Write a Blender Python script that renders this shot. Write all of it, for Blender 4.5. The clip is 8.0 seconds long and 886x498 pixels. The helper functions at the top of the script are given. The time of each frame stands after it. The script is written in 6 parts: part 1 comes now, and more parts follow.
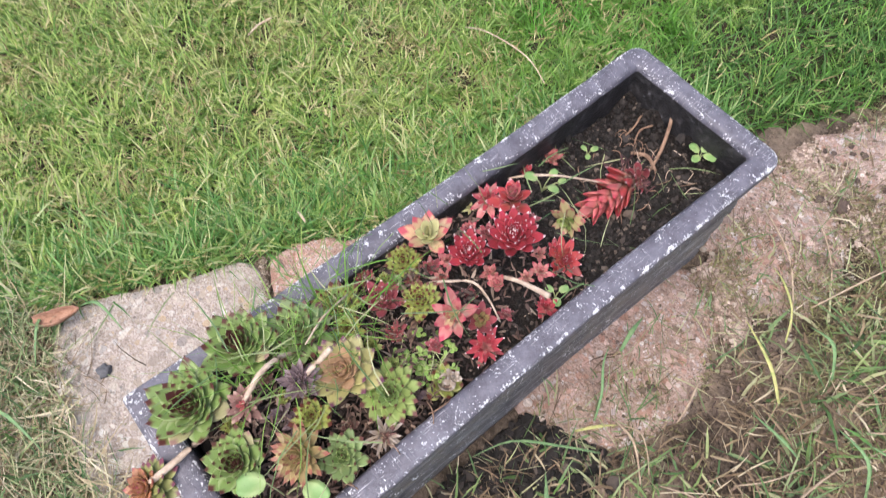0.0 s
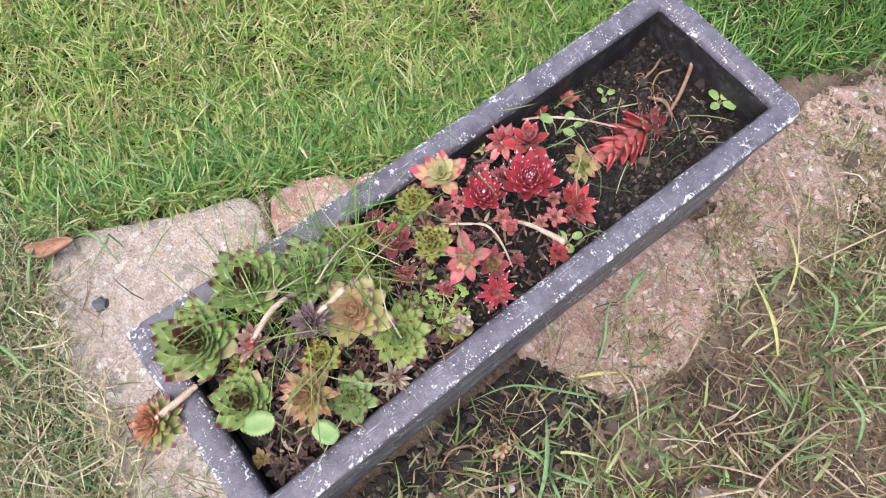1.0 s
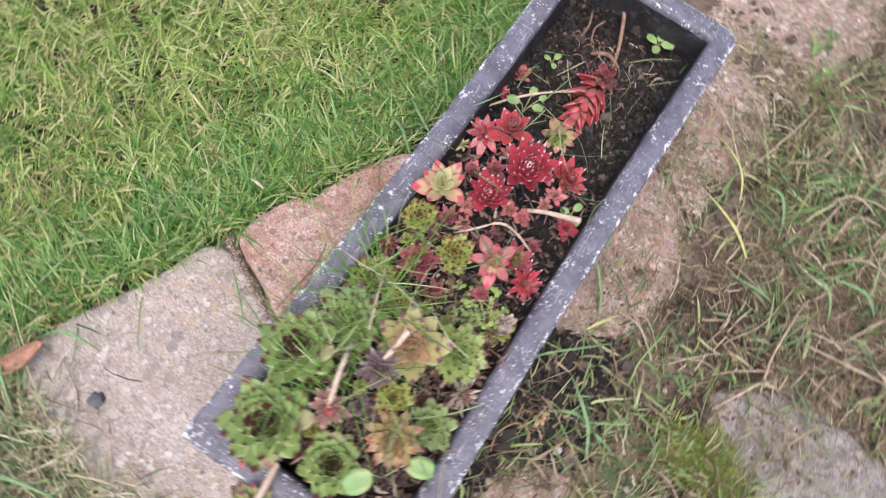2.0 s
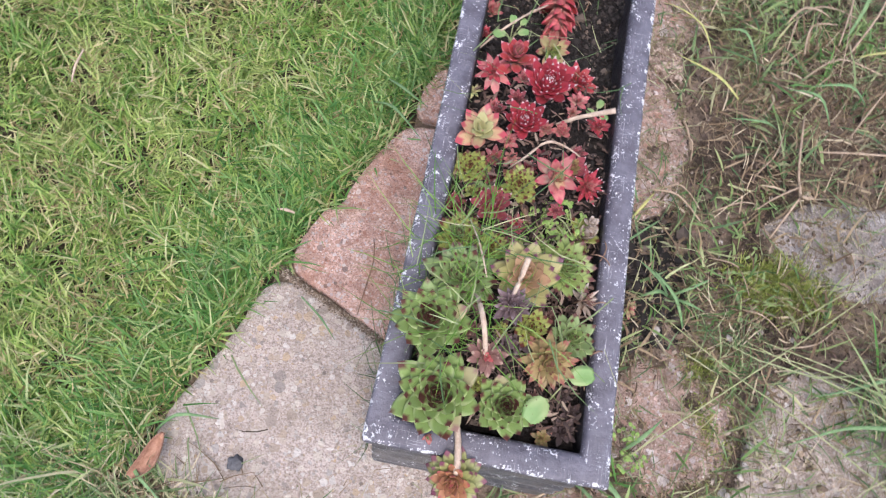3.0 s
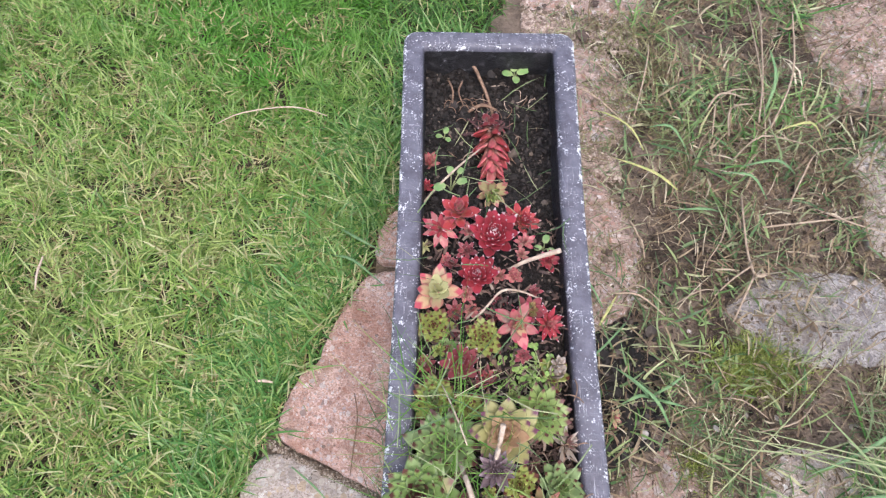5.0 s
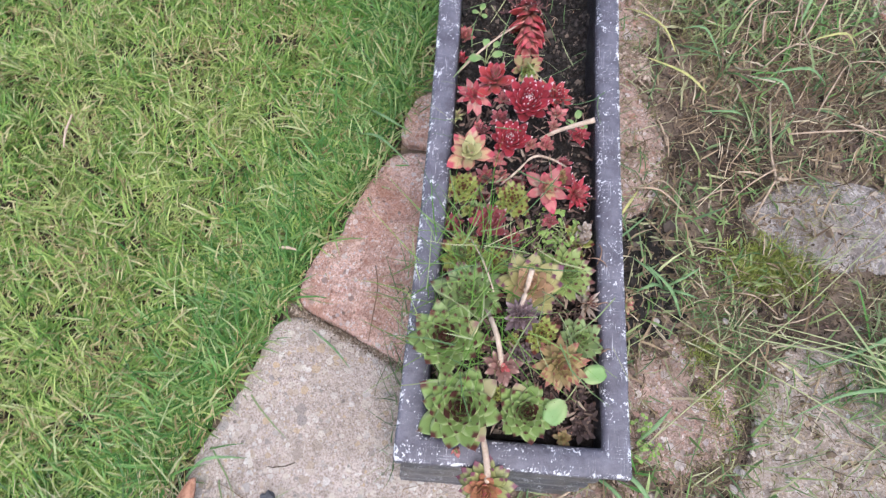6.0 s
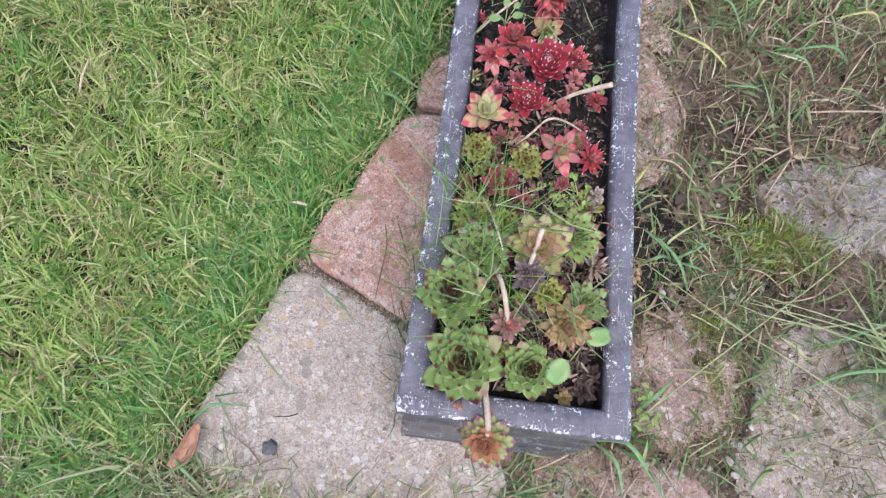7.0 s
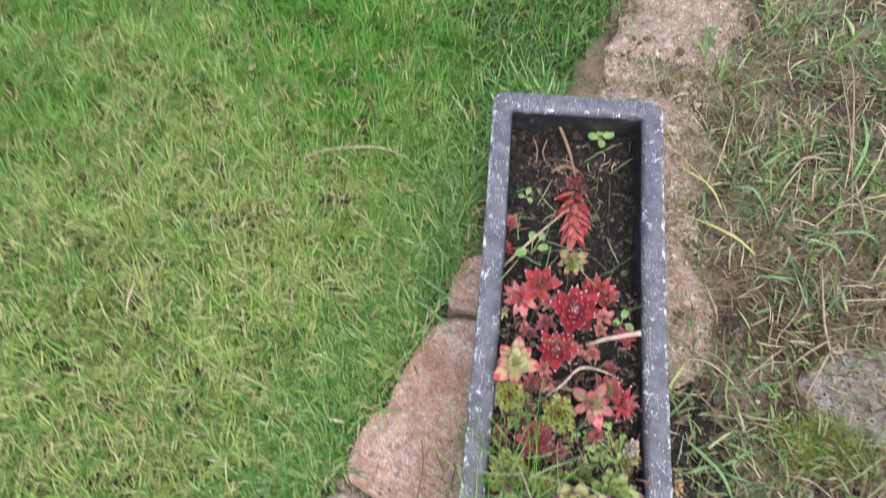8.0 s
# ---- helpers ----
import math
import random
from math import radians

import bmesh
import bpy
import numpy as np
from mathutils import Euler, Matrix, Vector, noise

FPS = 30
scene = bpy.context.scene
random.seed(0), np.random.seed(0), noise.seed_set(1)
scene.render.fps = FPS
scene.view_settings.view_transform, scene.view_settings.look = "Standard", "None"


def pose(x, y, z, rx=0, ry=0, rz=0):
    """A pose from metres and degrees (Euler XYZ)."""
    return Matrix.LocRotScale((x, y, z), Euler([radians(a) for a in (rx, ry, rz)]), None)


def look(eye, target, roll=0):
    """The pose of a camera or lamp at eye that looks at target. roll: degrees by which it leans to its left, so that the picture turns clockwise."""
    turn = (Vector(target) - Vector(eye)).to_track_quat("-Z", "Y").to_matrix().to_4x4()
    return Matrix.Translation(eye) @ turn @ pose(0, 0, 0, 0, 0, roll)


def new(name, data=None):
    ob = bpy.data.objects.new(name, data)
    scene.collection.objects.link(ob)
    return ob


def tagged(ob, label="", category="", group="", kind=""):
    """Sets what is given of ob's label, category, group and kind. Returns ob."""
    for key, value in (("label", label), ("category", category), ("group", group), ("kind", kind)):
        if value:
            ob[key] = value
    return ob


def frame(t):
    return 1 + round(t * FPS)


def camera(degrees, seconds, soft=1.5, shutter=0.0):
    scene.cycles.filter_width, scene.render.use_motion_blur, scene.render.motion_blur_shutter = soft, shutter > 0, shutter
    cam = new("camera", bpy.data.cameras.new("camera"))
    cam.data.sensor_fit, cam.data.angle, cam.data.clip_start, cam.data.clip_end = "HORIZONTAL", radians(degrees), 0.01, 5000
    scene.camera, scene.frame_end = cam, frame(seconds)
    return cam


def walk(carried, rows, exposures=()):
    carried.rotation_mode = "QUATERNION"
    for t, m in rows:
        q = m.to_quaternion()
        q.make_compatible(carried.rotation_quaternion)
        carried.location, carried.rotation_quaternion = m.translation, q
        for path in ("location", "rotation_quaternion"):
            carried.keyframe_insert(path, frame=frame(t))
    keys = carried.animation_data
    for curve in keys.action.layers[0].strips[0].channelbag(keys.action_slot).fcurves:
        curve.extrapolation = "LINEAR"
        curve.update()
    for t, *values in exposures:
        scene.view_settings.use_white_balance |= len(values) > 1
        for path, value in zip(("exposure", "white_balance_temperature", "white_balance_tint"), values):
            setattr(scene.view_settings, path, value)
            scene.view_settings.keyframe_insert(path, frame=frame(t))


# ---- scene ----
cam = camera(66.8, 8.0, 1.2, shutter=0.42)
PATH = [
    (0, (0.179, 0.108, 0.76), (-0.521, 0.704, -1.016), 1),
    (0.5, (0.167, 0.105, 0.746), (-0.425, 0.656, -1.083), 4),
    (1, (0.159, 0.093, 0.745), (-0.391, 0.629, -1.102), 6.3),
    (1.2, (0.159, 0.093, 0.745), (-0.391, 0.629, -1.102), 6.3),
    (2.3, (-0.031, 0, 0.781), (-0.108, 0.677, -1.099), 19.8),
    (2.5, (-0.056, -0.029, 0.799), (-0.147, 0.66, -1.076), 13.9),
    (3, (-0.053, -0.027, 0.766), (-0.098, 0.641, -1.119), 7.5),
    (3.5, (-0.038, -0.011, 0.771), (-0.107, 0.615, -1.127), 2.8),
    (4, (-0.06, 0.024, 0.794), (-0.102, 0.615, -1.116), 3.3),
    (4.2, (-0.057, 0.058, 0.817), (-0.117, 0.759, -1.055), 1.4),
    (5.3, (-0.044, 0.035, 0.818), (-0.025, 0.893, -0.988), 1.5),
    (5.5, (-0.05, 0.007, 0.804), (-0.018, 0.801, -1.031), 3.6),
    (6, (-0.07, -0.032, 0.794), (-0.077, 0.678, -1.076), 4),
    (6.5, (-0.074, -0.045, 0.788), (-0.078, 0.623, -1.097), 6),
    (7, (-0.071, -0.049, 0.79), (-0.092, 0.592, -1.105), 5.4),
    (7.5, (-0.078, -0.016, 0.806), (-0.134, 0.534, -1.116), 0.9),
    (7.6, (-0.0802, 0.0064, 0.8132), (-0.1478, 0.5606, -1.1066), -0.34),
    (7.7, (-0.0864, 0.0328, 0.8294), (-0.1686, 0.6862, -1.0592), -0.98),
    (7.8, (-0.0906, 0.0602, 0.8356), (-0.1774, 0.7408, -1.0418), -1.02),
    (7.9, (-0.0948, 0.0986, 0.8538), (-0.2012, 0.8664, -0.9884), -1.66),
    (8, (-0.086, 0.114, 0.867), (-0.232, 0.928, -0.953), -4.5),
]
EXPOSURES = [(0, 0.92, 6380, 12), (1.2, 0.93, 6400, 14), (2.5, 0.74, 6200, 15), (4.2, 0.72, 6100, 14), (5.4, 0.84, 6050, 12), (6.2, 0.7, 5980, 12), (7.4, 0.67, 5860, 11), (8, 0.77, 6200, 5)]
walk(cam, [(t, look(eye, target, roll)) for t, eye, target, roll in PATH], EXPOSURES)


# ---- daylight under thin cloud ----
SUN_UP, SUN_ROUND = radians(68), radians(165)
world = bpy.data.worlds.new("sky")
scene.world = world
world.use_nodes = True
sky = world.node_tree.nodes.new("ShaderNodeTexSky")
sky.sky_type, sky.sun_disc, sky.sun_elevation, sky.sun_rotation = "NISHITA", False, SUN_UP, SUN_ROUND
sky.air_density, sky.dust_density, sky.ozone_density = 1.0, 4.0, 1.0
world.node_tree.nodes["Background"].inputs["Strength"].default_value = 0.15
world.node_tree.links.new(sky.outputs[0], world.node_tree.nodes["Background"].inputs["Color"])
sun_data = bpy.data.lights.new("sun", "SUN")
sun_data.energy, sun_data.angle, sun_data.color = 1.75, radians(55), (1.0, 0.96, 0.9)
sun = new("sun", sun_data)
sun_dir = Vector((math.sin(SUN_ROUND) * math.cos(SUN_UP), math.cos(SUN_ROUND) * math.cos(SUN_UP), math.sin(SUN_UP)))
sun.matrix_world = look(sun_dir * 20, (0, 0, 0))

# ---- sizes ----
RIM_TOP = 0.21
HALF_W, LENGTH = 0.1, 0.622


# ---- materials ----
class Nodes:
    """A small builder for one node material."""

    def __init__(self, name, rough=0.6, spec=0.4):
        self.mat = bpy.data.materials.new(name)
        self.mat.use_nodes = True
        self.tree = self.mat.node_tree
        self.bsdf = self.tree.nodes["Principled BSDF"]
        self.bsdf.inputs["Roughness"].default_value = rough
        self.bsdf.inputs["Specular IOR Level"].default_value = spec
        self.coord = self.tree.nodes.new("ShaderNodeTexCoord")

    def link(self, a, b):
        self.tree.links.new(a, b)

    def node(self, kind, **values):
        n = self.tree.nodes.new(kind)
        for key, value in values.items():
            n.inputs[key].default_value = value
        return n

    def noise(self, scale, detail=4.0, rough=0.55, where=None, distortion=0.0):
        n = self.node("ShaderNodeTexNoise", Scale=scale, Detail=detail, Roughness=rough, Distortion=distortion)
        self.link(where or self.coord.outputs["Object"], n.inputs["Vector"])
        return n.outputs["Fac"]

    def voronoi(self, scale, feature="F1", where=None):
        n = self.node("ShaderNodeTexVoronoi", Scale=scale)
        n.feature = feature
        self.link(where or self.coord.outputs["Object"], n.inputs["Vector"])
        return n

    def ramp(self, fac, stops):
        n = self.tree.nodes.new("ShaderNodeValToRGB")
        while len(n.color_ramp.elements) < len(stops):
            n.color_ramp.elements.new(0.5)
        for e, (at, colour) in zip(n.color_ramp.elements, stops):
            e.position = at
            e.color = (*colour, 1) if isinstance(colour, tuple) else (colour, colour, colour, 1)
        self.link(fac, n.inputs["Fac"])
        return n.outputs["Color"]

    def mix(self, fac, a, b, mode="MIX"):
        n = self.tree.nodes.new("ShaderNodeMix")
        n.data_type, n.blend_type = "RGBA", mode
        for value, slot in ((fac, 0), (a, 6), (b, 7)):
            if isinstance(value, tuple):
                n.inputs[slot].default_value = (*value, 1)
            elif isinstance(value, (int, float)):
                n.inputs[slot].default_value = value
            else:
                self.link(value, n.inputs[slot])
        return n.outputs[2]

    def math(self, op, a, b=0.0, c=0.0):
        n = self.tree.nodes.new("ShaderNodeMath")
        n.operation = op
        for value, slot in ((a, 0), (b, 1), (c, 2)):
            if isinstance(value, (int, float)):
                n.inputs[slot].default_value = value
            else:
                self.link(value, n.inputs[slot])
        return n.outputs[0]

    def colour(self, socket):
        self.link(socket, self.bsdf.inputs["Base Color"])

    def rough(self, socket):
        self.link(socket, self.bsdf.inputs["Roughness"])

    def bump(self, height, strength=0.4, distance=0.002):
        n = self.node("ShaderNodeBump", Strength=strength, Distance=distance)
        self.link(height, n.inputs["Height"])
        self.link(n.outputs[0], self.bsdf.inputs["Normal"])

    def through_light(self, colour, share):
        """Lets part of the light through a thin leaf."""
        t = self.tree.nodes.new("ShaderNodeBsdfTranslucent")
        self.link(colour, t.inputs["Color"])
        m = self.tree.nodes.new("ShaderNodeMixShader")
        m.inputs[0].default_value = share
        self.link(self.bsdf.outputs[0], m.inputs[1])
        self.link(t.outputs[0], m.inputs[2])
        self.link(m.outputs[0], self.tree.nodes["Material Output"].inputs["Surface"])

    def random_island(self):
        return self.tree.nodes.new("ShaderNodeNewGeometry").outputs["Random Per Island"]

    def random_object(self):
        return self.tree.nodes.new("ShaderNodeObjectInfo").outputs["Random"]

    def place(self):
        return self.tree.nodes.new("ShaderNodeNewGeometry").outputs["Position"]

    def attribute(self, name):
        n = self.tree.nodes.new("ShaderNodeAttribute")
        n.attribute_name = name
        return n.outputs["Fac"]


def blade_material(name, stops, share=0.3, patch=None, rough=0.45, dry=None):
    """Grass: each blade takes its own tint from the stops; patch shifts whole areas towards a second colour."""
    m = Nodes(name, rough, 0.35)
    colour = m.ramp(m.random_island(), stops)
    if patch:
        fac = m.ramp(m.noise(patch[0], 3, 0.6, m.place()), [(patch[1], 0.0), (patch[2], 1.0)])
        fac = m.math("MULTIPLY", fac, patch[4])
        if dry:
            gap = m.node("ShaderNodeVectorMath")
            gap.operation = "DISTANCE"
            m.link(m.place(), gap.inputs[0])
            gap.inputs[1].default_value = dry[0]
            far = m.math("ADD", gap.outputs["Value"], m.math("MULTIPLY_ADD", m.noise(5, 3, 0.6, m.place()), 0.5, -0.25))
            clump = m.ramp(m.noise(15, 4, 0.65, m.place()), [(0.5, 0.0), (0.66, 0.75)])
            colour = m.mix(clump, colour, m.mix(0.5, colour, (0.6, 0.58, 0.26)))
            colour = m.mix(m.ramp(m.noise(21, 4, 0.65, m.place()), [(0.34, 0.6), (0.48, 0.0)]), colour, m.mix(0.6, colour, (0.09, 0.22, 0.035)))
            fac = m.math("MULTIPLY", m.math("ADD", fac, 0.35), m.ramp(far, [(dry[1], 0.0), (dry[2], 1.0)]))
        colour = m.mix(fac, colour, patch[3])
    colour = m.mix(m.ramp(m.noise(260, 2, 0.5, m.place()), [(0.3, 0.0), (0.75, 1.0)]), colour, m.mix(1.0, colour, (0.78, 0.82, 0.7), "MULTIPLY"))
    m.colour(colour)
    m.through_light(colour, share)
    return m.mat


GREEN = [(0.0, (0.09, 0.19, 0.04)), (0.25, (0.2, 0.345, 0.085)), (0.58, (0.355, 0.485, 0.125)), (0.82, (0.485, 0.57, 0.2)), (0.94, (0.58, 0.59, 0.33)), (1.0, (0.58, 0.51, 0.31))]
LAWN = blade_material("lawn_blades", GREEN, 0.34, (3.2, 0.42, 0.62, (0.115, 0.3, 0.04), 0.75), 0.38, dry=((-0.6, 0.22, 0.0), 0.3, 0.68))
TUFT = blade_material("tuft_blades", [(0.0, (0.06, 0.17, 0.04)), (0.45, (0.15, 0.31, 0.085)), (0.8, (0.3, 0.45, 0.15)), (1.0, (0.58, 0.6, 0.34))], 0.33, None, 0.3)
DEEP = blade_material("deep_green_blades", [(0.0, (0.045, 0.125, 0.022)), (0.5, (0.085, 0.2, 0.04)), (0.85, (0.15, 0.28, 0.065)), (1.0, (0.3, 0.35, 0.13))], 0.33)
WEED = blade_material("weed_blades", [(0.0, (0.08, 0.155, 0.065)), (0.4, (0.18, 0.27, 0.115)), (0.7, (0.32, 0.37, 0.19)), (1.0, (0.5, 0.47, 0.3))], 0.28, None, 0.38)
ROUGH = blade_material("rough_grass_blades", [(0.0, (0.09, 0.17, 0.06)), (0.4, (0.2, 0.31, 0.11)), (0.75, (0.34, 0.43, 0.18)), (1.0, (0.52, 0.5, 0.29))], 0.33, None, 0.4)
STRAW = blade_material("straw", [(0.0, (0.1, 0.065, 0.043)), (0.45, (0.22, 0.15, 0.095)), (0.8, (0.36, 0.27, 0.175)), (1.0, (0.6, 0.52, 0.4))], 0.15, None, 0.6)
HAY = blade_material("pale_hay", [(0.0, (0.26, 0.2, 0.12)), (0.5, (0.47, 0.39, 0.26)), (1.0, (0.68, 0.61, 0.47))], 0.15, None, 0.6)
SKIN = blade_material("withered_skin", [(0.0, (0.05, 0.025, 0.025)), (0.6, (0.12, 0.05, 0.055)), (1.0, (0.24, 0.13, 0.11))], 0.1, None, 0.7)
SCRAP = blade_material("withered_scraps", [(0.0, (0.045, 0.03, 0.027)), (0.45, (0.1, 0.06, 0.05)), (0.8, (0.19, 0.115, 0.095)), (1.0, (0.38, 0.29, 0.23))], 0.1, None, 0.7)
MOSS = blade_material("moss", [(0.0, (0.13, 0.17, 0.04)), (0.5, (0.29, 0.34, 0.08)), (1.0, (0.48, 0.5, 0.17))], 0.25)
PALE_BLADE = blade_material("pale_long_blades", [(0.0, (0.2, 0.29, 0.13)), (0.5, (0.33, 0.4, 0.2)), (0.8, (0.5, 0.5, 0.3)), (1.0, (0.6, 0.54, 0.38))], 0.35)
THATCH = blade_material("lawn_thatch", [(0.0, (0.18, 0.13, 0.06)), (0.5, (0.38, 0.32, 0.15)), (1.0, (0.58, 0.52, 0.3))], 0.2, None, 0.6)
CRUST = blade_material("short_growth", [(0.0, (0.09, 0.068, 0.04)), (0.4, (0.19, 0.15, 0.085)), (0.72, (0.23, 0.24, 0.09)), (1.0, (0.38, 0.33, 0.19))], 0.2)


def soil_material(name, dark, light, speck, scale, dry=None):
    m = Nodes(name, 0.9, 0.2)
    c = m.ramp(m.noise(scale, 6, 0.7), [(0.3, dark), (0.7, light)])
    v = m.voronoi(scale * 7)
    c = m.mix(m.ramp(v.outputs["Distance"], [(0.0, 0.55), (0.16, 0.0)]), c, speck)
    fine = m.noise(scale * 11, 5, 0.75)
    c = m.mix(m.ramp(fine, [(0.38, 0.75), (0.52, 0.0)]), c, dark)
    c = m.mix(m.ramp(fine, [(0.54, 0.0), (0.7, 0.6)]), c, speck)
    if dry:
        c = m.mix(m.math("MULTIPLY", m.ramp(m.noise(8, 5, 0.65, distortion=0.4), [(0.42, 0.0), (0.58, 1.0)]), m.ramp(m.noise(130, 5, 0.7), [(0.34, 0.3), (0.52, 0.9)])), c, dry)
    m.colour(c)
    m.bump(m.noise(scale * 6, 8, 0.75), 1.0, 0.008)
    return m.mat


POT_SOIL = soil_material("potting_soil", (0.018, 0.0145, 0.013), (0.048, 0.038, 0.034), (0.06, 0.045, 0.035), 60)
EARTH = soil_material("garden_earth", (0.034, 0.025, 0.019), (0.19, 0.14, 0.103), (0.3, 0.24, 0.19), 30, (0.33, 0.25, 0.19))
# darkened earth: shade between the lawn blades is put into its colour
LAWN_EARTH = soil_material("shaded_lawn_earth", (0.026, 0.02, 0.014), (0.11, 0.085, 0.055), (0.2, 0.165, 0.11), 30)
TURF = soil_material("distant_turf", (0.05, 0.1, 0.024), (0.14, 0.21, 0.055), (0.22, 0.24, 0.1), 12)


def crumb_material(name, stops):
    m = Nodes(name, 0.9, 0.2)
    m.colour(m.ramp(m.random_island(), stops))
    m.bump(m.noise(700, 4, 0.7), 0.7, 0.001)
    return m.mat


CRUMB = crumb_material("soil_crumbs", [(0.0, (0.012, 0.011, 0.010)), (0.65, (0.034, 0.029, 0.027)), (0.9, (0.055, 0.046, 0.042)), (1.0, (0.16, 0.125, 0.1))])
DIRT_CRUMB = crumb_material("dirt_crumbs", [(0.0, (0.1, 0.075, 0.055)), (0.6, (0.22, 0.165, 0.12)), (1.0, (0.42, 0.36, 0.3))])
PINK_CRUMB = crumb_material("pink_earth_crumbs", [(0.0, (0.2, 0.145, 0.115)), (0.6, (0.36, 0.27, 0.22)), (1.0, (0.52, 0.43, 0.36))])
EARTH_CRUMB = crumb_material("earth_crumbs", [(0.0, (0.02, 0.015, 0.012)), (0.6, (0.07, 0.05, 0.035)), (0.9, (0.17, 0.12, 0.085)), (1.0, (0.4, 0.36, 0.3))])


def paint_material(name, paint_dark, paint_light, scuffs):
    """Black paint rubbed through to pale cement along the edges, with flecks and scratches."""
    m = Nodes(name, 0.42, 0.5)
    paint = m.ramp(m.noise(48, 7, 0.75), [(0.34, paint_dark), (0.66, paint_light)])
    dust = m.ramp(m.noise(26, 6, 0.75, distortion=0.6), [(0.42, 0.0), (0.72, 1.0)])
    paint = m.mix(m.math("MULTIPLY", dust, 0.3 * scuffs), paint, (0.22, 0.22, 0.26))
    if scuffs < 1:
        paint = m.mix(m.ramp(m.noise(18, 6, 0.7, distortion=0.5), [(0.45, 0.0), (0.65, 0.6)]), paint, (0.17, 0.145, 0.12))
        along = m.node("ShaderNodeMapping")
        along.inputs["Scale"].default_value = (5, 5, 150)
        m.link(m.coord.outputs["Object"], along.inputs["Vector"])
        paint = m.mix(m.ramp(m.noise(1.0, 6, 0.7, along.outputs[0]), [(0.5, 0.0), (0.66, 0.7)]), paint, (0.27, 0.26, 0.26))
    edge = m.attribute("wear")
    fleck = m.noise(420, 4, 0.6)
    large = m.noise(75, 5, 0.65, distortion=0.4)
    score = m.math("ADD", m.math("ADD", m.math("MULTIPLY", fleck, 0.5), m.math("MULTIPLY", large, 0.5)), m.math("MULTIPLY", edge, 0.095))
    worn = m.ramp(score, [(0.595 + 0.06 * (1 - scuffs), 0.0), (0.64 + 0.06 * (1 - scuffs), 1.0)])
    dots = m.voronoi(330)
    sparse = m.ramp(m.noise(60, 4, 0.65), [(0.52, 0.0), (0.6, 1.0)])
    dot = m.math("MULTIPLY", m.ramp(dots.outputs["Distance"], [(0.14, 1.0), (0.26, 0.0)]), sparse)
    scratch = []
    for scale, turn, low in (((1500, 40, 60), 0.12, 0.64), ((40, 1500, 60), 0.1, 0.65), ((1100, 60, 60), 0.9, 0.67)):
        stretch = m.node("ShaderNodeMapping")
        stretch.inputs["Scale"].default_value, stretch.inputs["Rotation"].default_value = scale, (0, 0, turn)
        m.link(m.coord.outputs["Object"], stretch.inputs["Vector"])
        line = m.ramp(m.noise(1.0, 2, 0.5, stretch.outputs[0]), [(low, 0.0), (low + 0.05, 0.8)])
        scratch.append(m.math("MULTIPLY", line, m.ramp(m.noise(30 + 9 * turn, 3, 0.6), [(0.48, 0.0), (0.62, 0.8)])))
    lines = m.math("MAXIMUM", m.math("MAXIMUM", scratch[0], scratch[1]), scratch[2])
    bare = m.math("MAXIMUM", m.math("MAXIMUM", worn, m.math("MULTIPLY", dot, scuffs)), lines)
    m.colour(m.mix(bare, paint, (0.68, 0.68, 0.71)))
    m.rough(m.ramp(m.noise(60, 4, 0.6), [(0.3, 0.36), (0.7, 0.58)]))
    m.bump(m.math("SUBTRACT", m.noise(160, 6, 0.7), m.math("MULTIPLY", bare, 0.5)), 0.6, 0.002)
    return m.mat


PAINT = paint_material("worn_black_paint", (0.048, 0.044, 0.057), (0.145, 0.135, 0.166), 1.0)
# less scuffed copy of the rim paint, its wall shade put into the colour
WALL_PAINT = paint_material("shaded_black_paint", (0.03, 0.03, 0.037), (0.11, 0.107, 0.118), 0.75)


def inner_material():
    m = Nodes("shaded_stained_paint", 0.5, 0.4)
    # rim paint redone near-black: inner shade put into the colour, under soil smears
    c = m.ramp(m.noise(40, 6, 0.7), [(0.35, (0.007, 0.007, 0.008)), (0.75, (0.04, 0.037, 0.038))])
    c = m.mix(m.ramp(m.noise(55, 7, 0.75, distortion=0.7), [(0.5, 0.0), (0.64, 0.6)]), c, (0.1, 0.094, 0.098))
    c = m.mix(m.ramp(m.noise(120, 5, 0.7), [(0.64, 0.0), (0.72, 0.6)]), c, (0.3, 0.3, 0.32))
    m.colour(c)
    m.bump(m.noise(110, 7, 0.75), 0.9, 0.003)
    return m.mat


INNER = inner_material()


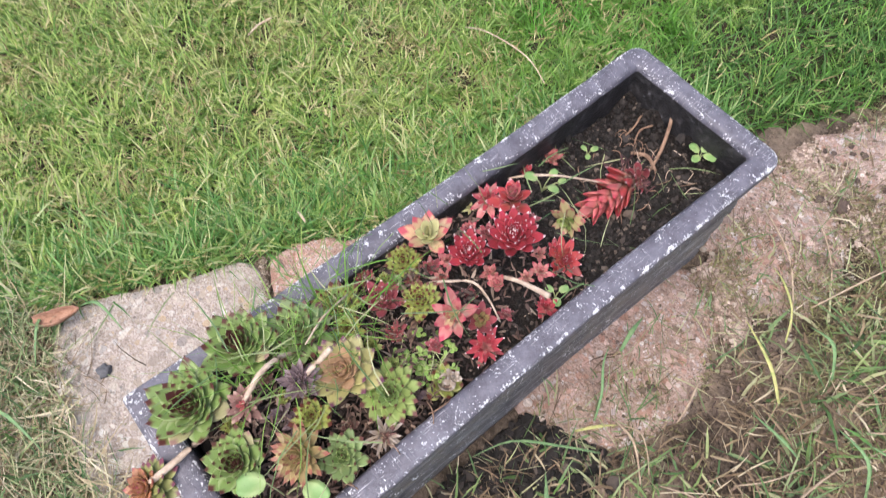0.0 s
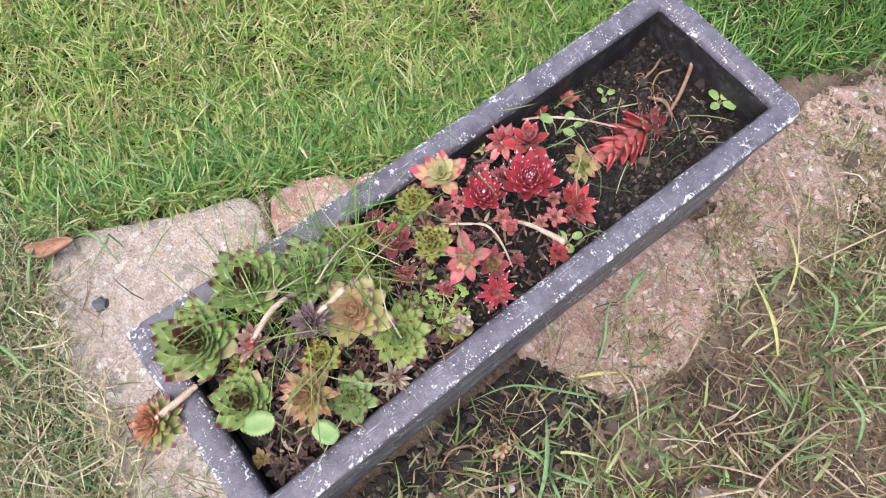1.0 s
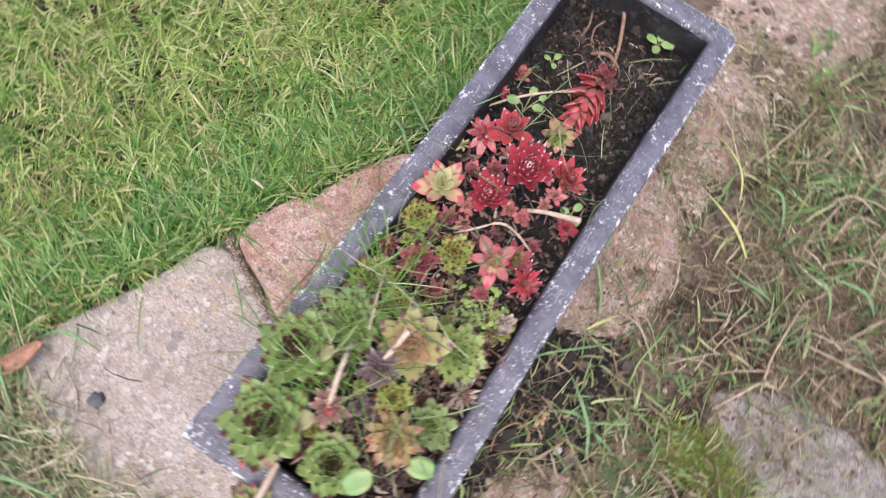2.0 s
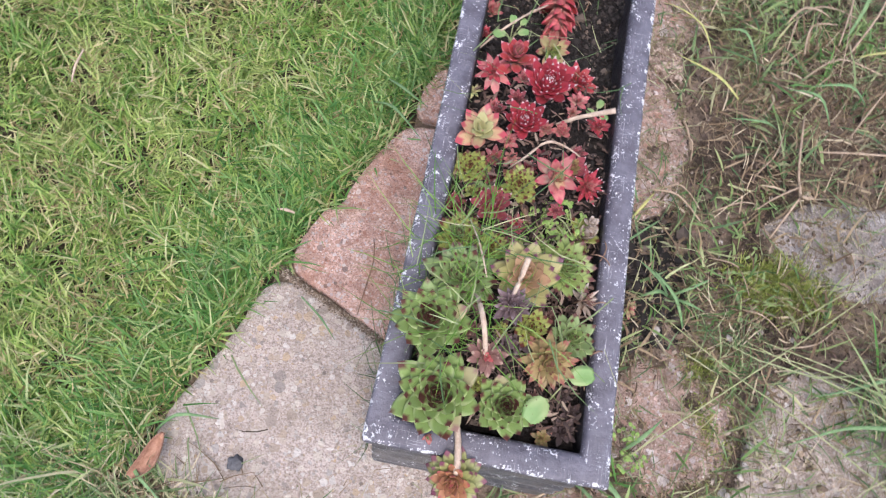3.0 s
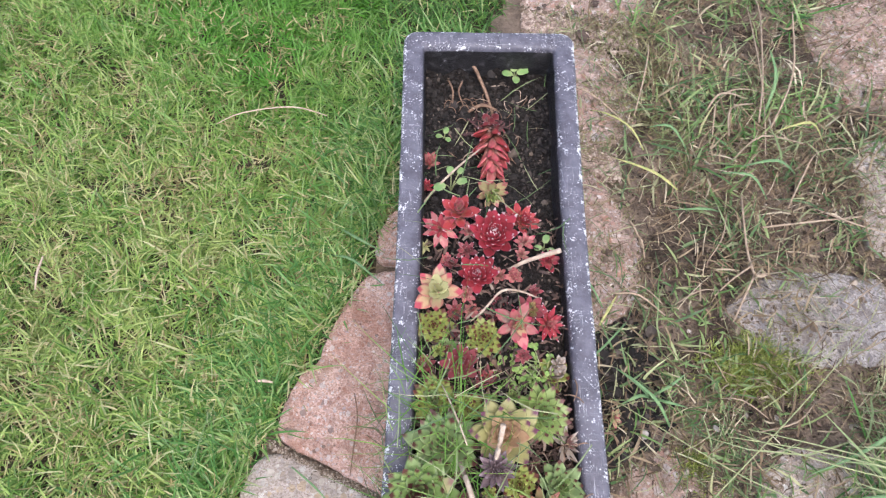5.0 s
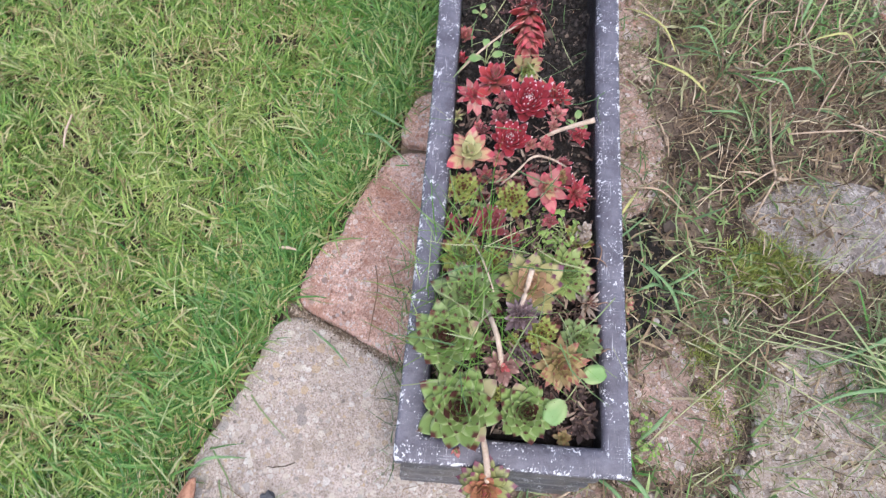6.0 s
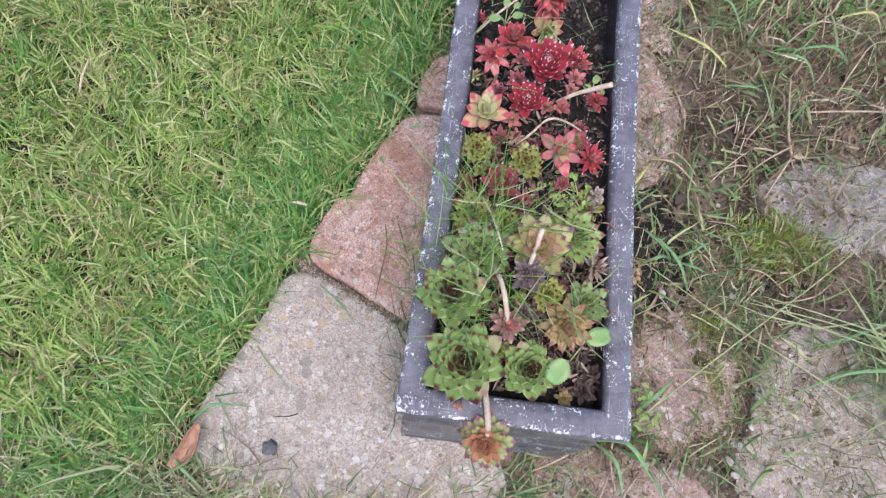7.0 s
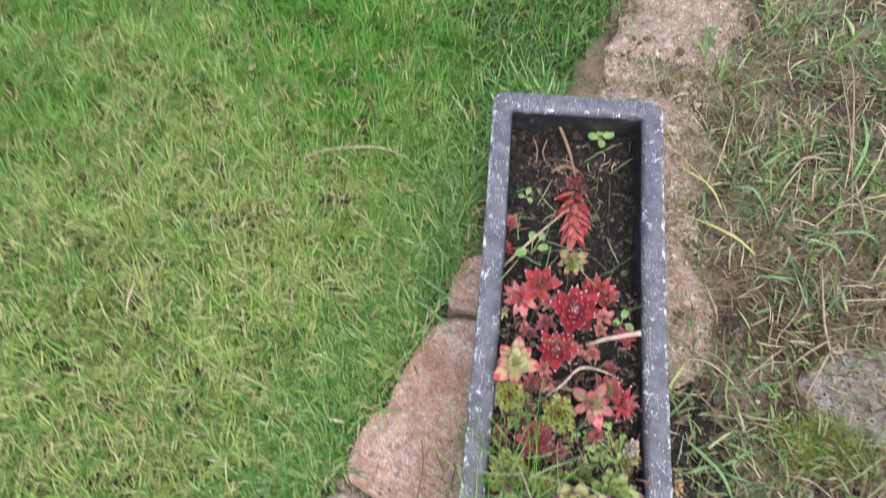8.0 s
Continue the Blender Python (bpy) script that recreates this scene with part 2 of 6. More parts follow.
def stone_material(name, base, warm, chips, chip_scale, film, film_share):
    """Cast stone with small gravel in it, stained and partly filmed over with dirt and algae."""
    m = Nodes(name, 0.85, 0.25)
    c = m.ramp(m.noise(16, 6, 0.65), [(0.3, base), (0.7, warm)])
    grit = m.noise(420, 4, 0.7)
    c = m.mix(m.ramp(grit, [(0.38, 0.9), (0.52, 0.0)]), c, m.mix(1.0, c, (0.5, 0.47, 0.44), "MULTIPLY"))
    c = m.mix(m.ramp(grit, [(0.53, 0.0), (0.66, 0.7)]), c, m.mix(0.5, c, (0.8, 0.76, 0.71)))
    c = m.mix(m.ramp(m.noise(60, 5, 0.7), [(0.35, 0.5), (0.55, 0.0)]), c, m.mix(1.0, c, (0.62, 0.58, 0.54), "MULTIPLY"))
    for scale, size, share in ((chip_scale * 3.6, 0.75, 0.55), (chip_scale * 1.7, 0.72, 0.5), (chip_scale, 0.62, 0.42)):
        warp = m.node("ShaderNodeVectorMath")
        warp.operation = "ADD"
        n = m.node("ShaderNodeTexNoise", Scale=scale * 2.0, Detail=2.0)
        m.link(m.coord.outputs["Object"], n.inputs["Vector"])
        small = m.node("ShaderNodeVectorMath")
        small.operation = "SCALE"
        small.inputs["Scale"].default_value = 0.35 / scale
        m.link(n.outputs["Color"], small.inputs[0])
        m.link(m.coord.outputs["Object"], warp.inputs[0])
        m.link(small.outputs[0], warp.inputs[1])
        v = m.voronoi(scale, where=warp.outputs[0])
        split = m.tree.nodes.new("ShaderNodeSeparateColor")
        m.link(v.outputs["Color"], split.inputs[0])
        near = m.math("LESS_THAN", v.outputs["Distance"], m.math("MULTIPLY", split.outputs[1], size))
        shown = m.math("MULTIPLY", near, m.math("LESS_THAN", split.outputs[0], share))
        c = m.mix(m.math("MULTIPLY", shown, 0.9), c, m.ramp(split.outputs[2], chips))
    dirt = m.ramp(m.noise(11, 7, 0.72, distortion=0.5), [(0.46, 0.0), (0.64, 1.0)])
    c = m.mix(m.math("MULTIPLY", dirt, film_share), c, film)
    crust = m.ramp(m.noise(38, 6, 0.75, distortion=0.8), [(0.48, 0.0), (0.57, 1.0)])
    c = m.mix(m.math("MULTIPLY", crust, film_share * film_share * 1.3), c, m.mix(1.0, film, (0.45, 0.42, 0.4), "MULTIPLY"))
    hole = m.voronoi(75)
    spot = m.tree.nodes.new("ShaderNodeSeparateColor")
    m.link(hole.outputs["Color"], spot.inputs[0])
    dark = m.math("MULTIPLY", m.math("LESS_THAN", hole.outputs["Distance"], 0.17), m.math("LESS_THAN", spot.outputs[0], 0.12))
    c = m.mix(m.math("MULTIPLY", dark, 0.6), c, (0.09, 0.075, 0.065))
    m.colour(c)
    h = m.math("ADD", m.noise(180, 7, 0.75), m.math("MULTIPLY", m.noise(30, 4, 0.6), 1.6))
    pits = m.ramp(m.voronoi(130).outputs["Distance"], [(0.05, 0.0), (0.3, 1.0)])
    m.bump(m.math("ADD", h, m.math("MULTIPLY", pits, 0.25)), 1.0, 0.006)
    return m.mat


PALE_CHIPS = [(0.0, (0.72, 0.67, 0.59)), (0.3, (0.46, 0.36, 0.27)), (0.5, (0.76, 0.73, 0.68)), (0.75, (0.33, 0.29, 0.27)), (1.0, (0.58, 0.43, 0.27))]
GREY_CHIPS = [(0.0, (0.55, 0.52, 0.5)), (0.5, (0.22, 0.2, 0.2)), (1.0, (0.36, 0.32, 0.3))]
RED_CHIPS = [(0.0, (0.74, 0.56, 0.49)), (0.25, (0.42, 0.22, 0.16)), (0.45, (0.56, 0.36, 0.3)), (0.6, (0.5, 0.44, 0.44)), (0.8, (0.82, 0.74, 0.69)), (1.0, (0.2, 0.13, 0.11))]
CONCRETE = stone_material("pale_concrete", (0.54, 0.45, 0.395), (0.68, 0.583, 0.52), PALE_CHIPS, 82, (0.4, 0.335, 0.27), 0.34)
BRICK = stone_material("red_brick", (0.63, 0.365, 0.28), (0.78, 0.58, 0.5), RED_CHIPS, 150, (0.43, 0.205, 0.135), 0.5)
PINK_STONE = stone_material("pink_slab", (0.45, 0.31, 0.255), (0.58, 0.43, 0.37), RED_CHIPS, 88, (0.36, 0.255, 0.185), 0.55)
PALE_STONE = stone_material("pale_mossy_slab", (0.5, 0.4, 0.35), (0.64, 0.54, 0.48), PALE_CHIPS, 120, (0.42, 0.34, 0.26), 0.5)
GREY_STONE = stone_material("grey_slab", (0.41, 0.365, 0.345), (0.53, 0.485, 0.465), GREY_CHIPS, 100, (0.33, 0.275, 0.22), 0.6)


def leaf_material(name, base, main, tip, spot=0.78, fringe=None, rough=0.36, vary=0.35, edge=None):
    """A fleshy leaf, 0 to 1 along its own y: paler foot, body, and a darker or paler tip."""
    m = Nodes(name, rough, 0.4)
    split = m.tree.nodes.new("ShaderNodeSeparateXYZ")
    m.link(m.coord.outputs["Object"], split.inputs[0])
    wobble = m.math("MULTIPLY_ADD", m.noise(5, 3, 0.6), 0.16, -0.08)
    off = m.math("MULTIPLY", m.math("ABSOLUTE", split.outputs[0]), -1.25)
    jitter = m.math("MULTIPLY_ADD", m.random_object(), 0.16, -0.105)
    along = m.math("ADD", m.math("ADD", split.outputs[1], wobble), m.math("ADD", off, jitter))
    c = m.ramp(along, [(0.05, base), (0.4, main), (1.0, main)])
    # pale margin of the leaf, its glossy highlight put into the colour as well
    if edge:
        c = m.mix(m.ramp(m.math("ABSOLUTE", split.outputs[0]), [(0.14, 0.0), (0.22, 0.7)]), c, edge)
    c = m.mix(m.ramp(along, [(max(0.3, spot - 0.12), 0.0), (spot + 0.03, 1.0)]), c, tip)
    if fringe:
        c = m.mix(m.ramp(split.outputs[1], [(0.92, 0.0), (0.95, 1.0)]), c, fringe)
    shade = m.ramp(m.random_object(), [(0.0, 1.0 - vary), (1.0, 1.0)])
    c = m.mix(1.0, c, shade, "MULTIPLY")
    c = m.mix(m.ramp(m.noise(14, 4, 0.65), [(0.45, 0.0), (0.8, 0.4)]), c, m.mix(0.5, c, tip))
    m.colour(c)
    m.bump(m.noise(22, 4, 0.6), 0.25, 0.0006)
    m.through_light(c, 0.2)
    return m.mat


BROWN_TIP = (0.11, 0.036, 0.03)
L_GREEN = leaf_material("houseleek_green", (0.42, 0.52, 0.2), (0.25, 0.365, 0.115), BROWN_TIP, 0.85, vary=0.22, edge=(0.47, 0.56, 0.27))
L_FADED = leaf_material("fading_leaf", (0.6, 0.56, 0.34), (0.5, 0.47, 0.25), (0.4, 0.24, 0.2), 0.82)
L_HEART = leaf_material("houseleek_green_heart", (0.2, 0.29, 0.09), (0.19, 0.29, 0.085), (0.085, 0.028, 0.024), 0.6, edge=(0.36, 0.44, 0.2))
L_FRESH = leaf_material("houseleek_fresh_green", (0.44, 0.52, 0.22), (0.275, 0.385, 0.15), BROWN_TIP, 0.82, edge=(0.42, 0.5, 0.24))
L_OLIVE = leaf_material("houseleek_olive", (0.42, 0.47, 0.16), (0.35, 0.4, 0.1), (0.13, 0.035, 0.025), 0.74, vary=0.25, edge=(0.47, 0.5, 0.2))
L_PEACH = leaf_material("houseleek_peach", (0.56, 0.42, 0.24), (0.44, 0.41, 0.165), (0.17, 0.06, 0.1), 0.84, vary=0.22)
L_LIME = leaf_material("houseleek_lime", (0.5, 0.55, 0.2), (0.29, 0.385, 0.115), (0.14, 0.05, 0.045), 0.8, vary=0.22, edge=(0.46, 0.52, 0.2))
L_COBWEB = leaf_material("houseleek_cobwebbed", (0.42, 0.24, 0.22), (0.4, 0.16, 0.16), (0.66, 0.52, 0.5), 0.82)
L_TAN = leaf_material("houseleek_tan_heart", (0.55, 0.38, 0.22), (0.56, 0.36, 0.21), (0.5, 0.27, 0.17), 0.85)
L_RUST = leaf_material("houseleek_rust", (0.46, 0.46, 0.18), (0.44, 0.33, 0.15), (0.36, 0.14, 0.1), 0.78, vary=0.4)
L_RED = leaf_material("houseleek_red", (0.48, 0.2, 0.17), (0.47, 0.06, 0.08), (0.43, 0.045, 0.085), 0.85, (0.8, 0.64, 0.64), vary=0.45, edge=(0.52, 0.13, 0.16))
L_DARKRED = leaf_material("houseleek_dark_red", (0.4, 0.2, 0.17), (0.36, 0.085, 0.1), (0.27, 0.045, 0.065), 0.85, (0.66, 0.5, 0.5), edge=(0.4, 0.16, 0.16))
L_CORAL = leaf_material("houseleek_coral", (0.66, 0.52, 0.4), (0.57, 0.2, 0.19), (0.48, 0.06, 0.105), 0.78, edge=(0.53, 0.1, 0.13))
L_ROSE = leaf_material("houseleek_rose", (0.64, 0.4, 0.32), (0.64, 0.17, 0.165), (0.58, 0.08, 0.11), 0.82, vary=0.3, edge=(0.68, 0.28, 0.25))
L_BLUSH = leaf_material("houseleek_blush", (0.66, 0.64, 0.34), (0.62, 0.44, 0.26), (0.55, 0.1, 0.13), 0.66, edge=(0.58, 0.16, 0.16))
L_CREAM = leaf_material("houseleek_cream", (0.66, 0.68, 0.36), (0.62, 0.6, 0.3), (0.6, 0.3, 0.24), 0.92)
L_SALMON = leaf_material("houseleek_salmon", (0.58, 0.4, 0.28), (0.56, 0.22, 0.2), (0.44, 0.08, 0.1), 0.8)
L_CRIMSON = leaf_material("houseleek_crimson", (0.5, 0.22, 0.15), (0.5, 0.075, 0.075), (0.46, 0.05, 0.09), 0.85, (0.7, 0.42, 0.42), vary=0.35, edge=(0.56, 0.14, 0.17))
L_CREAMY = leaf_material("houseleek_yellow_pink", (0.6, 0.56, 0.3), (0.54, 0.48, 0.24), (0.52, 0.16, 0.16), 0.7, edge=(0.55, 0.24, 0.2))
L_SCALE = leaf_material("withered_scale", (0.26, 0.13, 0.1), (0.24, 0.12, 0.1), (0.42, 0.28, 0.22), 0.8, None, 0.7)
L_HANG = leaf_material("houseleek_green_purple_tip", (0.44, 0.46, 0.18), (0.37, 0.39, 0.14), (0.19, 0.055, 0.09), 0.76)
L_EMBER = leaf_material("houseleek_ember", (0.5, 0.32, 0.14), (0.48, 0.23, 0.12), (0.4, 0.1, 0.1), 0.85)
L_DEAD = leaf_material("withered_leaf", (0.2, 0.14, 0.13), (0.19, 0.13, 0.14), (0.3, 0.23, 0.24), 0.8, None, 0.75)
# darker than withered_leaf, for the dead rosettes near the corner
L_DARK_DEAD = leaf_material("dark_withered_leaf", (0.075, 0.05, 0.045), (0.08, 0.052, 0.05), (0.15, 0.11, 0.1), 0.8, None, 0.75)
L_PALE = leaf_material("pale_bud_leaf", (0.42, 0.34, 0.26), (0.38, 0.3, 0.23), (0.5, 0.42, 0.36), 0.7)
L_SEED = leaf_material("seedling_leaf", (0.34, 0.45, 0.18), (0.23, 0.385, 0.13), (0.25, 0.4, 0.14), 0.8, None, 0.42, 0.25)
L_WEED = leaf_material("chickweed_leaf", (0.36, 0.48, 0.14), (0.25, 0.42, 0.09), (0.28, 0.44, 0.1), 0.8, None, 0.5, 0.35)


def wood_material(name, dark, light, rough=0.75):
    m = Nodes(name, rough, 0.25)
    m.colour(m.ramp(m.noise(170, 5, 0.7), [(0.3, dark), (0.7, light)]))
    m.bump(m.noise(420, 5, 0.7), 0.6, 0.001)
    return m.mat


STALK = wood_material("dry_stalk", (0.34, 0.24, 0.17), (0.62, 0.5, 0.4))
DULL_STALK = wood_material("dull_dry_stem", (0.24, 0.17, 0.11), (0.48, 0.38, 0.28))
TWIG = wood_material("brown_twig", (0.13, 0.075, 0.05), (0.34, 0.22, 0.15))
DRY_LEAF = wood_material("dry_brown_leaf", (0.22, 0.11, 0.07), (0.46, 0.27, 0.19))
DARK_PEBBLE = wood_material("dark_pebble", (0.05, 0.05, 0.055), (0.13, 0.13, 0.14), 0.6)
PALE_PEBBLE = wood_material("pale_pebble", (0.35, 0.3, 0.26), (0.58, 0.53, 0.48), 0.8)
DULL_PEBBLE = wood_material("dull_pebble", (0.24, 0.21, 0.185), (0.44, 0.4, 0.36), 0.85)
HUSK = wood_material("pale_grass_seed", (0.26, 0.25, 0.17), (0.44, 0.41, 0.3), 0.7)
GREEN_STEM = wood_material("green_stem", (0.22, 0.27, 0.12), (0.44, 0.45, 0.24), 0.6)
LEAF_BLADE = wood_material("grass_leaf", (0.1, 0.19, 0.08), (0.2, 0.31, 0.14), 0.5)
LEAF_TURNING = wood_material("turning_grass_leaf", (0.22, 0.3, 0.08), (0.52, 0.44, 0.2), 0.55)


# ---- mesh helpers ----
def mesh_of(name, verts, faces, material, smooth=True):
    me = bpy.data.meshes.new(name)
    me.from_pydata([tuple(v) for v in verts], [], faces)
    me.materials.append(material)
    if smooth:
        me.polygons.foreach_set("use_smooth", [True] * len(me.polygons))
    me.update()
    return me


def part(name, mesh, parent, m=None, label=""):
    ob = new(name, mesh)
    ob.parent = parent
    if m is not None:
        ob.matrix_basis = m
    return tagged(ob, label)


def holder(name, m, label, category, group="", kind=""):
    ob = new(name)
    ob.empty_display_size = 0.02
    ob.matrix_basis = m
    return tagged(ob, label, category, group, kind)


def tube(name, points, radii, material, sides=7, rough=0.12):
    """A tapering, slightly knotty rod along the points."""
    pts = [Vector(p) for p in points]
    fine, rad = [], []
    for i in range(len(pts) - 1):
        a, b = pts[max(i - 1, 0)], pts[min(i + 2, len(pts) - 1)]
        for k in range(4):
            u = k / 4
            p0, p1, p2, p3 = a, pts[i], pts[i + 1], b
            fine.append(0.5 * (2 * p1 + (p2 - p0) * u + (2 * p0 - 5 * p1 + 4 * p2 - p3) * u * u + (3 * p1 - p0 - 3 * p2 + p3) * u ** 3))
            rad.append(radii[i] + (radii[i + 1] - radii[i]) * u)
    fine.append(pts[-1]), rad.append(radii[-1])
    verts, faces = [], []
    for i, p in enumerate(fine):
        d = (fine[min(i + 1, len(fine) - 1)] - fine[max(i - 1, 0)]).normalized()
        s = d.orthogonal().normalized()
        t = d.cross(s)
        for k in range(sides):
            a = 2 * math.pi * k / sides
            r = rad[i] * (1 + rough * noise.noise(p * 300 + Vector((k, 0, 0))))
            verts.append(p + (s * math.cos(a) + t * math.sin(a)) * r)
    for i in range(len(fine) - 1):
        for k in range(sides):
            j = (k + 1) % sides
            faces.append((i * sides + k, i * sides + j, (i + 1) * sides + j, (i + 1) * sides + k))
    faces += [tuple(reversed(range(sides))), tuple(range(len(verts) - sides, len(verts)))]
    return mesh_of(name, verts, faces, material)


def blades(name, base, az, lean, length, width, bend, material, rng):
    """Many grass blades in one mesh: seven corners each."""
    n = len(base)
    steps = np.array([0.0, 0.38, 0.72, 1.0])
    ang = lean[:, None] + bend[:, None] * (steps[:-1] + steps[1:])[None, :] / 2
    seg = np.diff(steps)[None, :] * length[:, None]
    h = np.concatenate([np.zeros((n, 1)), np.cumsum(np.sin(ang) * seg, 1)], 1)
    v = np.concatenate([np.zeros((n, 1)), np.cumsum(np.cos(ang) * seg, 1)], 1)
    v = np.maximum(v, 0.0005)
    d = np.stack([np.cos(az), np.sin(az), np.zeros(n)], 1)
    roll = rng.uniform(-0.7, 0.7, n)
    s = np.stack([-np.sin(az) * np.cos(roll), np.cos(az) * np.cos(roll), np.sin(roll)], 1)
    sweep = np.random.default_rng(n).normal(0, 0.24, n) * length
    flat = np.stack([-np.sin(az), np.cos(az), np.zeros(n)], 1) * sweep[:, None]
    verts = np.zeros((n, 7, 3))
    for i, wide in enumerate((0.8, 1.0, 0.7)):
        mid = base + d * h[:, i:i + 1] + flat * steps[i] ** 2 + np.array([0, 0, 1.0]) * v[:, i:i + 1]
        verts[:, 2 * i] = mid - s * (width * wide / 2)[:, None]
        verts[:, 2 * i + 1] = mid + s * (width * wide / 2)[:, None]
    verts[:, 6] = base + d * h[:, 3:4] + flat + np.array([0, 0, 1.0]) * v[:, 3:4]
    loop = np.array([0, 1, 3, 2, 2, 3, 5, 4, 4, 5, 6])
    loops = (np.arange(n)[:, None] * 7 + loop[None, :]).ravel()
    starts = (np.arange(n)[:, None] * 11 + np.array([0, 4, 8])[None, :]).ravel()
    me = bpy.data.meshes.new(name)
    me.vertices.add(n * 7), me.loops.add(n * 11), me.polygons.add(n * 3)
    me.vertices.foreach_set("co", verts.ravel())
    me.loops.foreach_set("vertex_index", loops.astype(np.int32))
    me.polygons.foreach_set("loop_start", starts.astype(np.int32))
    me.materials.append(material)
    me.update(calc_edges=True)
    me.validate()
    return me


def lumps(name, centres, sizes, material, rng):
    """Many small uneven crumbs in one mesh."""
    t = (1 + 5 ** 0.5) / 2
    ico = np.array([(-1, t, 0), (1, t, 0), (-1, -t, 0), (1, -t, 0), (0, -1, t), (0, 1, t), (0, -1, -t), (0, 1, -t), (t, 0, -1), (t, 0, 1), (-t, 0, -1), (-t, 0, 1)]) / 1.9
    tri = [(0, 11, 5), (0, 5, 1), (0, 1, 7), (0, 7, 10), (0, 10, 11), (1, 5, 9), (5, 11, 4), (11, 10, 2), (10, 7, 6), (7, 1, 8),
           (3, 9, 4), (3, 4, 2), (3, 2, 6), (3, 6, 8), (3, 8, 9), (4, 9, 5), (2, 4, 11), (6, 2, 10), (8, 6, 7), (9, 8, 1)]
    verts, faces = [], []
    for i, (c, s) in enumerate(zip(centres, sizes)):
        q = ico * (s * rng.uniform(0.6, 1.35, (12, 1))) * rng.uniform(0.6, 1.25, 3)
        verts.extend((q + c).tolist())
        faces.extend([(a + 12 * i, b + 12 * i, e + 12 * i) for a, b, e in tri])
    return mesh_of(name, verts, faces, material, False)


# ---- ground ----
def inside(poly, x, y):
    """Which of the points lie in the polygon."""
    x, y = np.asarray(x), np.asarray(y)
    hit = np.zeros(x.shape, bool)
    for (x0, y0), (x1, y1) in zip(poly, poly[1:] + poly[:1]):
        cross = ((y0 > y) != (y1 > y)) & (x < (x1 - x0) * (y - y0) / (y1 - y0 + 1e-12) + x0)
        hit ^= cross
    return hit


EDGE_Y = [-0.8, -0.3, -0.13, -0.06, 0.0, 0.058, 0.086, 0.16, 0.2, 0.262, 0.275, 0.3, 0.352, 0.4, 0.43, 0.49, 0.5, 0.63, 0.64, 0.78, 0.83, 0.88, 0.97, 1.035, 1.3, 3.0]
EDGE_X = [-0.62, -0.46, -0.39, -0.356, -0.334, -0.308, -0.296, -0.268, -0.25, -0.222, -0.204, -0.196, -0.172, -0.15, -0.148, -0.124, -0.112, -0.112, 0.0, 0.0, 0.015, 0.038, 0.082, 0.1, 0.16, 0.5]


def lawn_edge(y):
    return np.interp(y, EDGE_Y, EDGE_X)


def ground_z(x, y):
    rough = 1.0 if x > 0.1 else 0.4
    low = 0.005 + 0.006 * min(max((x + 0.08) / 0.16, 0), 1)
    return rough * (0.008 * noise.noise(Vector((x * 9, y * 9, 0.3))) + 0.007 * noise.noise(Vector((x * 24, y * 24, 1.3))) + 0.003 * noise.noise(Vector((x * 70, y * 70, 2.3)))) - low


def outer_turf(x, y):
    """Whether the point lies in the turf round the path and the near lawn."""
    wave = 0.14 * noise.noise(Vector((x * 3.2, y * 3.2, 21))) + 0.05 * noise.noise(Vector((x * 14, y * 14, 22)))
    return x < -1.22 or y > 1.52 + x * 0.2 + wave or x > 0.86 + wave or y < -0.56 + wave or (y < -0.35 and x < -0.5 + wave)


def build_ground():
    near_x = list(np.arange(-1.6, 0.1, 0.02)) + list(np.arange(0.1, 0.8, 0.005)) + list(np.arange(0.8, 1.2001, 0.016))
    near_y = list(np.arange(-0.9, -0.3, 0.02)) + list(np.arange(-0.3, 1.2, 0.006)) + list(np.arange(1.2, 1.9001, 0.02))
    out = [2.5, 4, 7, 12, 25, 60, 150]
    xs = [-1.6 - o for o in reversed(out)] + near_x + [1.2 + o for o in out]
    ys = [-0.9 - o for o in reversed(out)] + near_y + [1.9 + o for o in out]
    verts = [(x, y, ground_z(x, y)) for y in ys for x in xs]
    w = len(xs)
    faces = [(j * w + i, j * w + i + 1, (j + 1) * w + i + 1, (j + 1) * w + i) for j in range(len(ys) - 1) for i in range(w - 1)]
    me = mesh_of("ground", verts, faces, EARTH)
    me.materials.append(TURF)
    me.materials.append(LAWN_EARTH)
    for p in me.polygons:
        x, y, _ = p.center
        p.material_index = 1 if outer_turf(x, y) else 2 if x < lawn_edge(y) else 0
    ob = new("ground", me)
    tagged(ob, "dark brown garden earth under lawn and paving", "ground", kind="structure")


build_ground()

